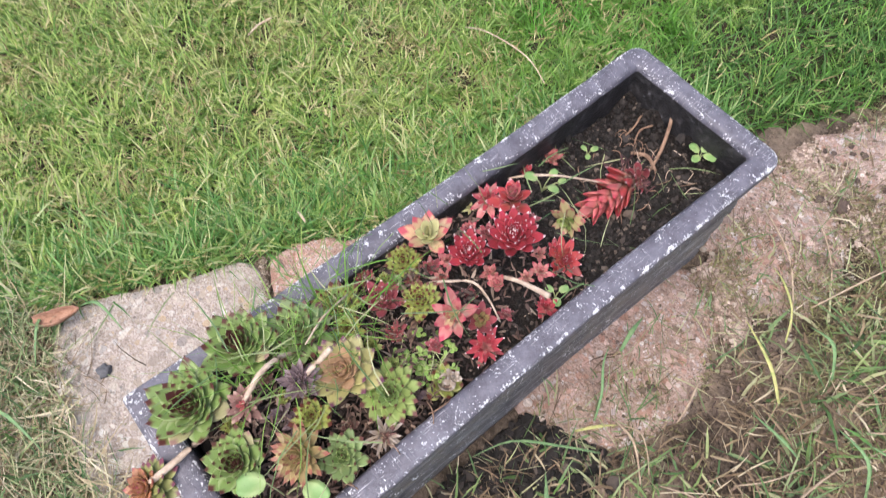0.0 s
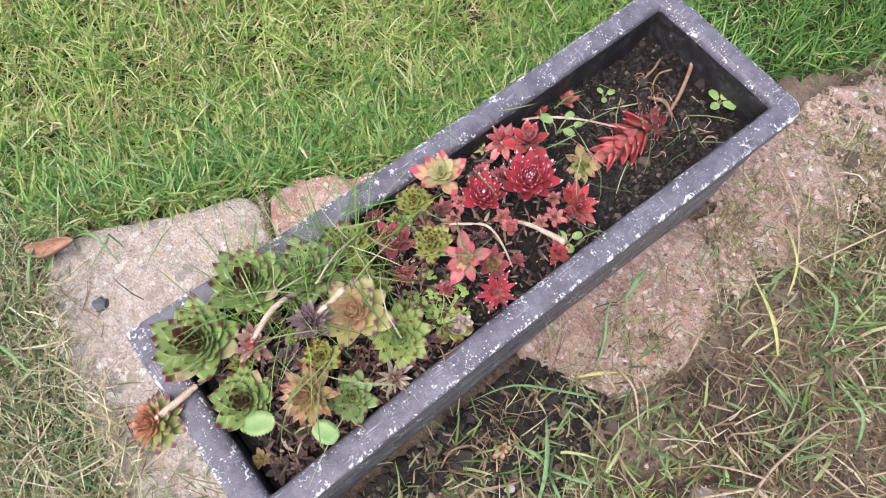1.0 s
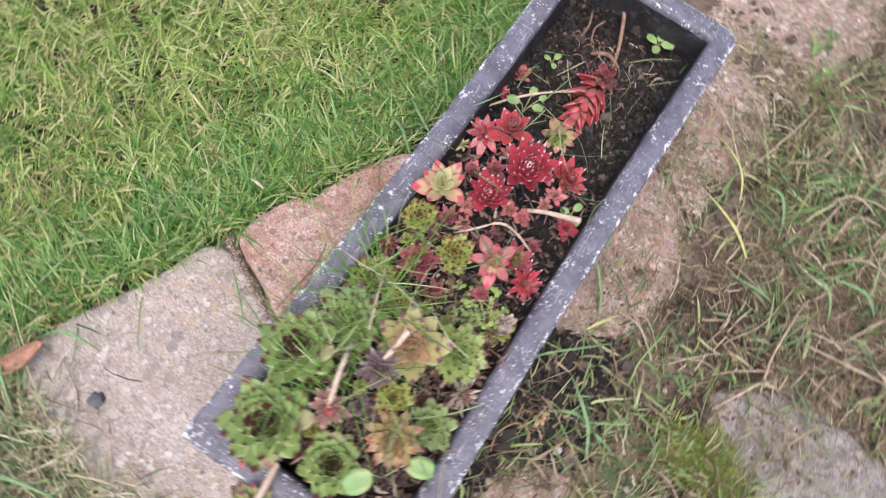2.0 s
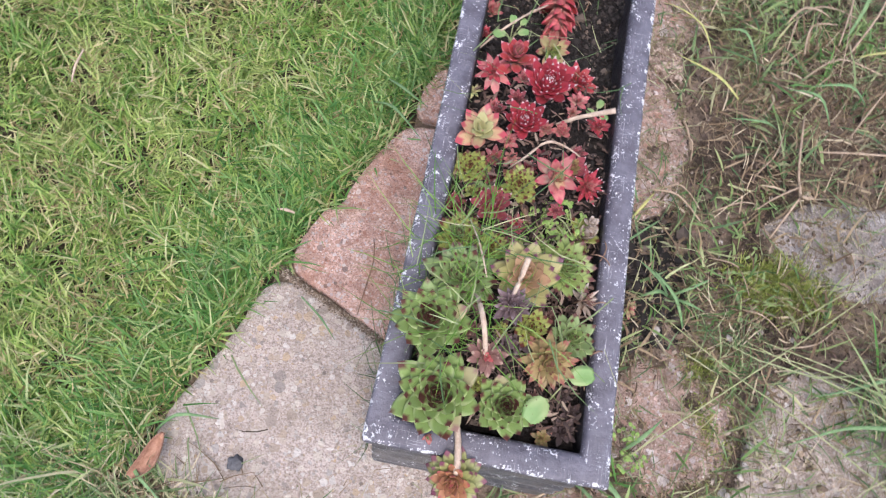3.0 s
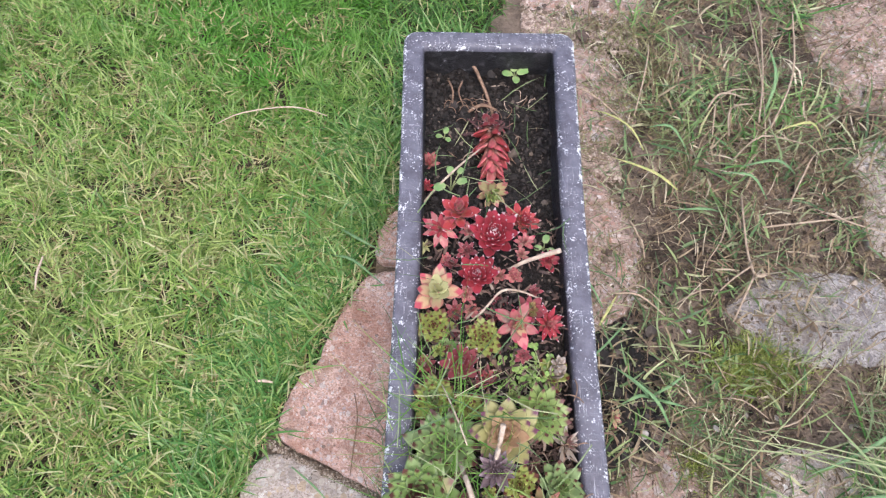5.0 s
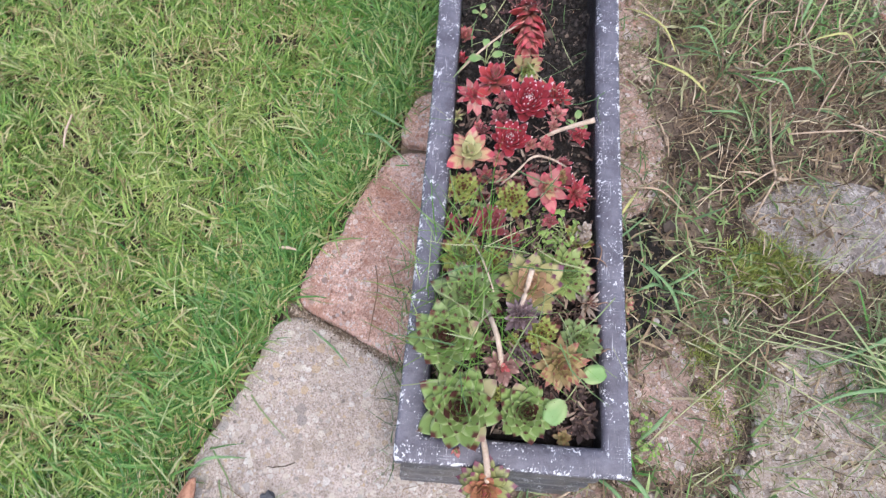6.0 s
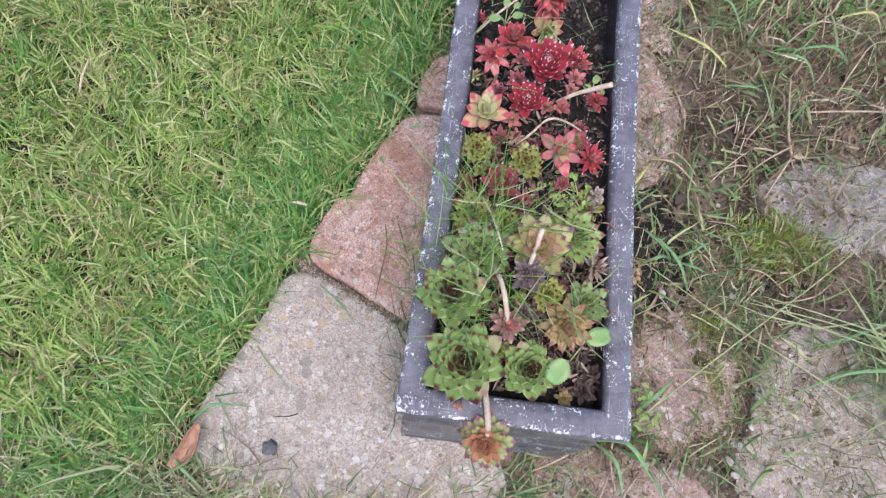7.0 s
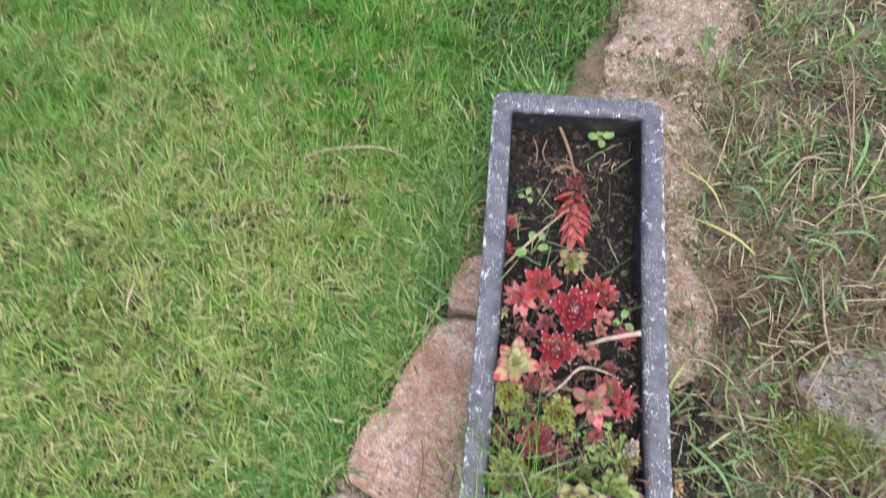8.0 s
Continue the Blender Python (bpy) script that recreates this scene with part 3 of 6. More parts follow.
# outlines of the paving stones, in plan
STONES = [
    ("pale concrete paving slab with gravel in it", CONCRETE, 0.006, [(-0.265, 0.159), (-0.244, 0.168), (-0.224, 0.165), (-0.196, 0.152), (-0.158, 0.134), (-0.12, 0.118), (-0.02, 0.07), (0.025, -0.05), (0.01, -0.12), (-0.06, -0.124), (-0.12, -0.114), (-0.18, -0.108), (-0.237, -0.1), (-0.288, -0.086), (-0.325, -0.066), (-0.338, -0.03), (-0.326, 0.008), (-0.304, 0.052), (-0.287, 0.094)]),
    ("worn red brick with a chipped corner", BRICK, 0.01, [(-0.243, 0.19), (-0.242, 0.208), (-0.235, 0.23), (-0.227, 0.252), (-0.222, 0.26), (-0.203, 0.272), (-0.2, 0.28), (-0.198, 0.296), (-0.187, 0.32), (-0.174, 0.352), (-0.162, 0.374), (-0.148, 0.394), (-0.12, 0.402), (-0.04, 0.39), (-0.05, 0.18), (-0.1, 0.115), (-0.128, 0.126), (-0.156, 0.14), (-0.187, 0.157), (-0.221, 0.17), (-0.237, 0.18)]),
    ("small piece of red brick", BRICK, 0.008, [(-0.143, 0.425), (-0.138, 0.453), (-0.128, 0.478), (-0.11, 0.494), (-0.06, 0.5), (-0.05, 0.42), (-0.11, 0.41), (-0.136, 0.41)]),
    ("pinkish worn paving slab", PINK_STONE, -0.0005, [(0.02, 0.31), (0.1, 0.302), (0.145, 0.322), (0.192, 0.352), (0.214, 0.4), (0.216, 0.47), (0.195, 0.525), (0.162, 0.565), (0.1, 0.592), (0.03, 0.55)]),
    ("pinkish paving slab filmed with algae", PINK_STONE, -0.002, [(0.04, 0.63), (0.105, 0.617), (0.16, 0.588), (0.21, 0.615), (0.245, 0.68), (0.24, 0.74), (0.2, 0.795), (0.12, 0.826), (0.06, 0.826), (0.02, 0.7)]),
    ("pale pink paving slab with dark pits", PINK_STONE, -0.004, [(0.066, 0.87), (0.13, 0.847), (0.2, 0.832), (0.262, 0.852), (0.295, 0.93), (0.31, 1.02), (0.28, 1.12), (0.16, 1.14), (0.105, 1.0)]),
    ("grey concrete paving slab", GREY_STONE, -0.007, [(0.312, 0.357), (0.354, 0.394), (0.415, 0.42), (0.5, 0.414), (0.58, 0.4), (0.62, 0.32), (0.54, 0.285), (0.45, 0.285), (0.385, 0.29), (0.335, 0.31)]),
    ("pale mossy paving slab", PALE_STONE, -0.005, [(0.282, 0.012), (0.296, 0.05), (0.312, 0.1), (0.326, 0.155), (0.36, 0.186), (0.43, 0.19), (0.53, 0.185), (0.56, 0.05), (0.5, -0.06), (0.36, -0.07), (0.288, -0.024)]),
    ("pinkish mossy paving slab", PINK_STONE, -0.006, [(0.152, 0.15), (0.178, 0.178), (0.225, 0.18), (0.275, 0.16), (0.302, 0.128), (0.298, 0.085), (0.286, 0.045), (0.268, 0.018), (0.235, 0.008), (0.17, 0.016), (0.145, 0.05), (0.142, 0.11)]),
    ("worn concrete paving slab", PINK_STONE, -0.007, [(0.04, 0.004), (0.155, 0.006), (0.245, -0.005), (0.275, -0.03), (0.22, -0.13), (0.04, -0.14)]),
    ("worn pinkish paving slab at the path's far side", PINK_STONE, -0.003, [(0.515, 0.85), (0.53, 0.78), (0.545, 0.72), (0.59, 0.68), (0.64, 0.655), (0.72, 0.66), (0.74, 0.8), (0.7, 0.93), (0.58, 0.94)]),
    ("tan worn paving slab under thin grass", PALE_STONE, -0.005, [(0.53, 0.6), (0.545, 0.545), (0.53, 0.49), (0.535, 0.43), (0.62, 0.41), (0.72, 0.44), (0.73, 0.58), (0.66, 0.635), (0.57, 0.63)]),
    ("weathered concrete slab under thin grass", CONCRETE, -0.006, [(-0.35, -0.12), (-0.31, -0.115), (-0.26, -0.14), (-0.22, -0.2), (-0.24, -0.3), (-0.4, -0.3), (-0.41, -0.18)]),
]


def stone_mesh(outline, top, material, seed, wear):
    pts = [Vector((x, y)) for x, y in outline]
    mid = sum(pts, Vector((0, 0))) / len(pts)
    fine = []
    for a, b in zip(pts, pts[1:] + pts[:1]):
        k = max(2, int((b - a).length / 0.006))
        fine += [a.lerp(b, i / k) for i in range(k)]
    for _ in range(2):
        fine = [(fine[i - 1] + fine[i] * 2 + fine[(i + 1) % len(fine)]) / 4 for i in range(len(fine))]
    n = len(fine)
    rings = [(1.0, -0.045), (1.0, -0.006), (0.992, -0.002), (0.975, 0.0), (0.94, 0.001), (0.86, 0.0015), (0.74, 0.002), (0.6, 0.002), (0.44, 0.002), (0.28, 0.002), (0.12, 0.002), (0.04, 0.002), (0.01, 0.002)]
    verts, faces = [], []
    for f, z in rings:
        for p in fine:
            rag = 2.4 * wear * noise.noise(Vector((p.x * 22, p.y * 22, seed + 3))) + (0.0018 + 0.5 * wear) * noise.noise(Vector((p.x * 70, p.y * 70, seed))) + 0.002 * noise.noise(Vector((p.x * 220, p.y * 220, seed)))
            q = mid + (p - mid) * f
            out = (p - mid).normalized() * rag * (f ** 3)
            w = Vector((q.x * 26, q.y * 26, seed))
            dz = (0.0022 * noise.noise(w) + 0.001 * noise.noise(w * 5)) if z > -0.02 else 0
            sunk = wear * f ** 5 * (1 + noise.noise(Vector((p.x * 40, p.y * 40, seed + 5)))) if z > -0.02 else 0
            verts.append((q.x + out.x, q.y + out.y, top + z + dz - sunk))
    for r in range(len(rings) - 1):
        for k in range(n):
            j = (k + 1) % n
            faces.append((r * n + k, r * n + j, (r + 1) * n + j, (r + 1) * n + k))
    faces.append(tuple(range((len(rings) - 1) * n, len(rings) * n)))
    return mesh_of("paving_stone", verts, faces, material)


pavement = holder("pavement", pose(0, 0, 0), "crazy paving of pale concrete, red brick and pinkish slabs set in earth", "paving", kind="structure")
for i, (label, material, top, outline) in enumerate(STONES):
    part("paving_stone", stone_mesh(outline, top, material, i * 7.3, 0.0 if top > 0 else 0.0065 if material is PINK_STONE else 0.0038), pavement, None, label)


# ---- the trough ----
def rounded(x0, x1, y0, y1, near, far, bow, seg=5):
    """An oblong with rounded corners as a closed line; bow pulls the middle of the long sides inwards."""
    pts = []
    for cx, cy, r, a0 in ((x1 - far, y1 - far, far, 0), (x0 + far, y1 - far, far, 90), (x0 + near, y0 + near, near, 180), (x1 - near, y0 + near, near, 270)):
        for k in range(seg + 1):
            a = radians(a0 + 90 * k / seg)
            pts.append((cx + r * math.cos(a), cy + r * math.sin(a)))
    fine = []
    for i, ((ax, ay), (bx, by)) in enumerate(zip(pts, pts[1:] + pts[:1])):
        k = (14, 46, 14, 46)[i // (seg + 1)] if i % (seg + 1) == seg else 1
        fine += [(ax + (bx - ax) * j / k, ay + (by - ay) * j / k) for j in range(k)]
    bent = []
    for x, y in fine:
        u = (y - y0) / (y1 - y0)
        pull = bow * math.sin(math.pi * min(max(u, 0), 1))
        bent.append((x - math.copysign(pull, x), y))
    return bent


def loft(name, rings, material, cap=None):
    """rings: (line, z, wear). All lines have the same count."""
    n = len(rings[0][0])
    verts, wear, faces = [], [], []
    for line, z, w in rings:
        for x, y in line:
            d = Vector((x * 40, y * 40, z * 40))
            k = 0.0007
            verts.append((x + k * noise.noise(d), y + k * noise.noise(d + Vector((9, 0, 0))), z + k * noise.noise(d + Vector((0, 9, 0)))))
            wear.append(w)
    for r in range(len(rings) - 1):
        for k in range(n):
            j = (k + 1) % n
            faces.append((r * n + k, r * n + j, (r + 1) * n + j, (r + 1) * n + k))
    if cap is not None:
        faces.append(tuple(range(cap * n, cap * n + n)))
    me = mesh_of(name, verts, faces, material)
    at = me.attributes.new("wear", "FLOAT", "POINT")
    at.data.foreach_set("value", wear)
    return me


def ring(grow, near=0.0035, far=0.017, bow=0.0, foot=0.0, lean=0.0):
    line = rounded(-HALF_W - grow, HALF_W + grow, -0.0015 - grow - foot, LENGTH + grow, max(near + grow, 0.002), max(far + grow, 0.004), bow)
    return [(x - lean, y) for x, y in line]


BOW = 0.004
trough = holder("planter_trough", pose(0, 0, 0), "long black painted planter trough with worn white edges", "planter")
part("rim", loft("rim", [
    (ring(-0.0065, bow=BOW), RIM_TOP - 0.018, 0.1), (ring(-0.0012, bow=BOW), RIM_TOP - 0.0172, 0.5), (ring(-0.0002, bow=BOW), RIM_TOP - 0.0158, 0.6), (ring(0.0003, bow=BOW), RIM_TOP - 0.014, 0.15), (ring(0.0006, bow=BOW), RIM_TOP - 0.008, 0.0),
    (ring(0.0004, bow=BOW), RIM_TOP - 0.0038, 0.1), (ring(-0.0001, bow=BOW), RIM_TOP - 0.0022, 0.85), (ring(-0.001, bow=BOW), RIM_TOP - 0.001, 1.0), (ring(-0.0022, bow=BOW), RIM_TOP - 0.0003, 0.8), (ring(-0.0042, bow=BOW), RIM_TOP, 0.25), (ring(-0.012, bow=BOW), RIM_TOP + 0.0005, 0.12),
    (ring(-0.0185, bow=BOW), RIM_TOP - 0.0003, 0.15), (ring(-0.021, bow=BOW), RIM_TOP - 0.0012, 0.4), (ring(-0.0225, bow=BOW), RIM_TOP - 0.0028, 0.55), (ring(-0.0238, bow=BOW), RIM_TOP - 0.0055, 0.2), (ring(-0.0245, bow=BOW), RIM_TOP - 0.012, 0.0),
], PAINT), trough, None, "worn black rim with white flecks")
wall_rings = []
for k in range(15):
    u = k / 14
    groove = -0.0045 * (k % 3 == 1)
    wall_rings.append((ring(-0.0065 + 0.002 * (1 - u) + groove, bow=BOW, foot=0.014 * (1 - u), lean=0.0055 * (1 - u)), 0.004 + (RIM_TOP - 0.0215) * u, 0.15 + 0.25 * (k % 3 == 0)))
part("body", loft("body", [(ring(-0.012, bow=BOW, foot=0.014, lean=0.0055), -0.012, 0.0), (ring(-0.0045, bow=BOW, foot=0.014, lean=0.0055), -0.01, 0.2)] + wall_rings + [
    (ring(-0.0245, bow=BOW), RIM_TOP - 0.0175, 0.0)], WALL_PAINT, 0), trough, None, "ribbed black trough wall")
part("inner_wall", loft("inner_wall", [(ring(-0.0243, bow=BOW), RIM_TOP - 0.0075, 0.0), (ring(-0.025, bow=BOW), RIM_TOP - 0.02, 0.0), (ring(-0.0252, bow=BOW), RIM_TOP - 0.05, 0.0), (ring(-0.027, bow=BOW), RIM_TOP - 0.09, 0.0), (ring(-0.03), 0.03, 0.0)], INNER), trough, None, "black inner wall with soil stains, darkened for shade")


def soil_z(x, y):
    z = np.interp(y, [0.0, 0.1, 0.3, 0.4, 0.47, 0.62], [0.178, 0.184, 0.182, 0.168, 0.148, 0.146])
    gap = min(0.0745 - abs(x), LENGTH - 0.0255 - y)
    if y > 0.43 and gap < 0.02:
        z += 0.02 * (1 - gap / 0.02) ** 1.5 * min(1, (y - 0.43) / 0.05) * (1 + 0.9 * noise.noise(Vector((x * 45, y * 45, 11))))
    z += 0.034 * math.exp(-((x + 0.018) / 0.042) ** 4 - ((y - 0.115) / 0.072) ** 4) + 0.012 * math.exp(-((x + 0.01) / 0.045) ** 4 - ((y - 0.3) / 0.085) ** 4)
    return float(z) + 0.006 * noise.noise(Vector((x * 28, y * 28, 3))) + 0.0035 * noise.noise(Vector((x * 90, y * 90, 5))) + 0.0016 * noise.noise(Vector((x * 260, y * 260, 7)))


def build_soil():
    xs, ys = np.linspace(-0.0745, 0.0745, 76), np.linspace(0.0255, LENGTH - 0.0255, 280)
    verts = [(x, y, soil_z(x, y)) for y in ys for x in xs]
    w = len(xs)
    faces = [(j * w + i, j * w + i + 1, (j + 1) * w + i + 1, (j + 1) * w + i) for j in range(len(ys) - 1) for i in range(w - 1)]
    tagged(new("potting_soil", mesh_of("potting_soil", verts, faces, POT_SOIL)), "dark moist potting soil filling the trough", "soil", kind="stuff")
    rng = np.random.default_rng(4)
    n = 9500
    xy = np.stack([rng.uniform(-0.073, 0.073, n), np.where(rng.random(n) < 0.5, rng.uniform(0.4, 0.596, n), rng.uniform(0.03, 0.595, n))], 1)
    centres = [(x, y, soil_z(x, y) + 0.0005) for x, y in xy]
    tagged(new("soil_crumbs", lumps("soil_crumbs", centres, rng.gamma(1.2, 0.0008, n) + 0.0004, CRUMB, rng)), "loose dark crumbs lying on the potting soil", "soil", kind="stuff")


build_soil()


# ---- houseleeks ----
LEAVES = {}
TUFTED = ("houseleek_red", "houseleek_dark_red", "houseleek_crimson")


def leaf_mesh(material, width, thick=0.12, cup=0.1, point=0.5, curl=0.06):
    """A fleshy leaf, 1 long along y, its upper face towards z; point 0: broad and blunt with a short tip, 1: narrowing to a sharp tip."""
    key = (material.name, width, thick, cup, point, curl)
    if key in LEAVES:
        return LEAVES[key]
    stations = (0.0, 0.22, 0.42, 0.56, 0.68, 0.78, 0.86, 0.92, 0.965, 0.99)
    wide = 0.7 - 0.24 * point
    above = (-1.0, -0.62, 0.0, 0.62, 1.0)
    below = (0.7, 0.0, -0.7)
    n = len(above) + len(below)
    verts, faces = [], []
    for s in stations:
        if s < wide:
            w = width * (0.5 + 0.5 * math.sin(math.pi / 2 * s / wide))
        else:
            q = (s - wide) / (1 - wide)
            w = width * max(0.0, 1 - q ** (2.3 - 1.1 * point)) ** (0.62 + 0.3 * point)
        part_w = w / width
        if material.name in TUFTED and s > 0.9:
            w = max(w, 0.042)
        th = thick * (1 - 0.45 * s) * part_w ** 0.6
        rise = curl * s ** 2.4 - 0.03 * math.sin(math.pi * s)
        for u in above:
            verts.append((u * w, s, cup * (u * part_w) ** 2 + th * 0.45 * (1 - u * u) + rise))
        for u in below:
            verts.append((u * w, s, cup * (u * part_w) ** 2 - th * 0.8 * (1 - 0.75 * u * u) + rise))
    verts.append((0, 1.05, curl * 1.12 + cup * 0.1))
    for r in range(len(stations) - 1):
        for k in range(n):
            j = (k + 1) % n
            faces.append((r * n + k, r * n + j, r * n + n + j, r * n + n + k))
    last = (len(stations) - 1) * n
    for k in range(n):
        faces.append((last + k, last + (k + 1) % n, len(verts) - 1))
    faces.append(tuple(reversed(range(n))))
    LEAVES[key] = mesh_of("leaf", verts, faces, material)
    return LEAVES[key]


def rosette(at, radius, count, outer, inner=None, label="", lift=(14, 84), width=0.24, axis=(0, 0, 1), stretch=0.0, point=0.5, taper=0.62, cup=0.1, curl=0.08, seed=0, name="houseleek", switch=0.6, thick=0.13, missing=0.0, fold=1.15, faded=0.0, loose=6.0):
    """Leaves in a spiral round the axis. at: the middle of the crown, stretch: how far the leaf feet are spread along the axis."""
    rng = random.Random(seed * 31 + int(radius * 1e4))
    z = Vector(axis).normalized()
    turn = z.to_track_quat("Z", "Y").to_matrix().to_4x4()
    deep = radius * 0.32
    base = Matrix.Translation(Vector(at) - z * deep) @ turn
    top = holder(name, base, label, "houseleek", "houseleeks in the trough")
    spin = rng.uniform(0, 6.28)
    for i in range(count):
        u = i / (count - 1)
        if rng.random() < missing:
            continue
        up = radians(lift[0] + (lift[1] - lift[0]) * u ** fold + rng.uniform(-loose, loose))
        size = radius * (1 - taper * u) * rng.uniform(0.9, 1.06)
        a = spin + i * 2.39996 + rng.uniform(-0.1, 0.1)
        foot = radius * 0.13 * (1 - u)
        withering = u < 0.2 and rng.random() < faded
        mesh = leaf_mesh(L_FADED if withering else inner if inner and u > switch else outer, width, thick, cup, point, curl)
        m = Matrix.Translation((foot * math.cos(a), foot * math.sin(a), deep * 0.75 * u + stretch * (u - 0.5))) @ Matrix.Rotation(a - math.pi / 2, 4, "Z") @ Matrix.Rotation(up, 4, "X") @ Matrix.Rotation(rng.uniform(-0.12, 0.12), 4, "Y") @ Matrix.Diagonal((size * rng.uniform(0.92, 1.08), size, size, 1))
        part("leaf", mesh, top, m)
    return top


BROAD = dict(point=0.58, fold=1.35, curl=0.2, cup=0.07, thick=0.15, loose=4.0)
PLUMP = dict(point=0.52, fold=1.3, curl=0.16, cup=0.04, thick=0.24, loose=4.0)
SHARP = dict(point=0.62, fold=1.0, curl=0.3, cup=0.12, thick=0.16)
STAR = dict(point=0.7, cup=0.12, taper=0.4, curl=0.12, thick=0.13)
# the green end
rosette((-0.0475, 0.043, 0.237), 0.036, 62, L_GREEN, L_HEART, "large green houseleek rosette with dark brown leaf tips", (12, 80), 0.29, (-0.04, -0.1, 1), seed=1, faded=0.3, taper=0.66, **BROAD)
rosette((0.0085, 0.046, 0.221), 0.0275, 52, L_GREEN, L_HEART, "green houseleek rosette with dark leaf tips beside a seedling", (14, 82), 0.29, (0.05, -0.15, 1), seed=2, faded=0.1, **BROAD)
rosette((-0.064, 0.0995, 0.24), 0.0325, 58, L_GREEN, L_HEART, "green houseleek rosette crossed by fine grass", (14, 82), 0.29, (-0.12, 0.05, 1), seed=3, faded=0.12, **BROAD)
rosette((-0.047, 0.143, 0.234), 0.033, 44, L_FRESH, None, "fresh green houseleek rosette under dry grass stems", (6, 80), 0.27, (-0.1, 0.1, 1), seed=4, **BROAD)
rosette((0.007, 0.151, 0.24), 0.0305, 42, L_PEACH, L_TAN, "yellow-green houseleek rosette with a peach heart", (2, 82), 0.3, (0.02, -0.1, 1), seed=5, switch=0.45, **BROAD)
rosette((0.041, 0.171, 0.224), 0.0275, 48, L_LIME, L_GREEN, "lime green houseleek with brown leaf tips", (2, 80), 0.235, (0.3, -0.15, 1), seed=6, switch=0.55, **BROAD)
rosette((0.018, 0.112, 0.228), 0.0175, 38, L_OLIVE, None, "small bright olive houseleek rosette", (10, 84), 0.27, (0.05, -0.1, 1), seed=7, **BROAD)
rosette((0.037, 0.085, 0.232), 0.0225, 60, L_RUST, None, "rust and yellow houseleek rosette with purple tips", (-25, 84), 0.2, (0.1, -0.45, 1), seed=8, point=0.62, curl=0.38, thick=0.18, loose=9.0)
rosette((0.0555, 0.113, 0.214), 0.023, 38, L_FRESH, L_GREEN, "dark-tipped green houseleek against the rim", (12, 84), 0.26, (0.1, 0.0, 1), seed=9, **BROAD)
rosette((-0.0155, 0.076, 0.25), 0.0165, 24, L_SCALE, L_ROSE, "small withering red houseleek on a dry stalk", (0, 70), 0.23, (0.1, -0.2, 1), seed=10, point=0.6, switch=0.75)
rosette((-0.002, 0.12, 0.255), 0.0165, 44, L_DEAD, None, "shrivelled grey-purple dead houseleek", (-5, 85), 0.2, (0.0, 0.0, 1), seed=11, point=0.8, cup=0.22, curl=0.25, loose=14.0)
rosette((-0.007, 0.104, 0.232), 0.0085, 22, L_OLIVE, None, "small olive houseleek offset", (24, 86), 0.32, seed=41, **PLUMP)
rosette((-0.025, 0.177, 0.222), 0.017, 32, L_OLIVE, None, "small olive houseleek with dark tips", (8, 84), 0.25, seed=12, **BROAD)
rosette((-0.055, 0.186, 0.214), 0.0235, 40, L_OLIVE, L_FRESH, "olive green houseleek half under grass", (6, 82), 0.25, (-0.1, 0.1, 1), seed=13, **BROAD)
rosette((-0.032, 0.122, 0.222), 0.013, 18, L_OLIVE, None, "small olive houseleek offset", (10, 84), 0.27, seed=73, **BROAD)
rosette((-0.074, 0.222, 0.196), 0.011, 20, L_FRESH, None, "small green houseleek offset", (14, 84), 0.25, seed=40, **BROAD)
# the middle
rosette((-0.065, 0.222, 0.196), 0.0125, 30, L_DARKRED, L_COBWEB, "small dark red houseleek by the rim", (14, 84), 0.2, seed=14, **SHARP)
rosette((-0.044, 0.238, 0.196), 0.014, 24, L_FRESH, L_DARKRED, "small green and red houseleek offset", (12, 82), 0.24, seed=71, **BROAD)
rosette((-0.057, 0.26, 0.198), 0.0195, 34, L_OLIVE, None, "yellow-green houseleek with brown tips", (10, 86), 0.29, (0.0, -0.15, 1), seed=15, taper=0.5, **PLUMP)
rosette((-0.0105, 0.2435, 0.215), 0.02, 52, L_OLIVE, None, "compact olive houseleek with brown spotted tips", (10, 86), 0.26, (0.0, -0.1, 1), seed=17, **PLUMP)
rosette((-0.031, 0.218, 0.216), 0.0205, 36, L_DARKRED, L_COBWEB, "dark red houseleek with a cobwebbed heart", (10, 84), 0.25, seed=18, switch=0.75, **SHARP)
rosette((0.0215, 0.254, 0.222), 0.0225, 15, L_CORAL, L_BLUSH, "open coral red rosette with a pale pink heart", (8, 74), 0.27, (0.1, -0.45, 1), seed=24, **STAR)
rosette((0.036, 0.275, 0.207), 0.017, 30, L_DARKRED, L_RUST, "brownish green and red houseleek behind a coral one", (12, 82), 0.25, (0.2, -0.1, 1), seed=25, switch=0.35, **SHARP)
rosette((0.056, 0.264, 0.198), 0.0185, 38, L_RED, L_CORAL, "narrow-leaved crimson houseleek by the rim", (10, 80), 0.17, (0.45, -0.3, 1), seed=26, point=0.95, cup=0.14)
rosette((0.057, 0.215, 0.195), 0.02, 12, L_OLIVE, L_PALE, "closed houseleek bud with pale dried tips", (22, 80), 0.34, (0.3, 0.1, 1), seed=27, thick=0.2, switch=0.6, taper=0.3, point=0.3)
rosette((0.061, 0.222, 0.209), 0.009, 16, L_PALE, None, "papery cream dried flower head of a houseleek", (10, 84), 0.32, (0.3, 0.1, 1), seed=48, thick=0.3, point=0.3, loose=16.0)
rosette((-0.007, 0.2105, 0.194), 0.013, 20, L_DARKRED, L_RED, "small red houseleek offset", (8, 80), 0.24, (0.1, -0.3, 1), seed=28, point=0.6, switch=0.5)
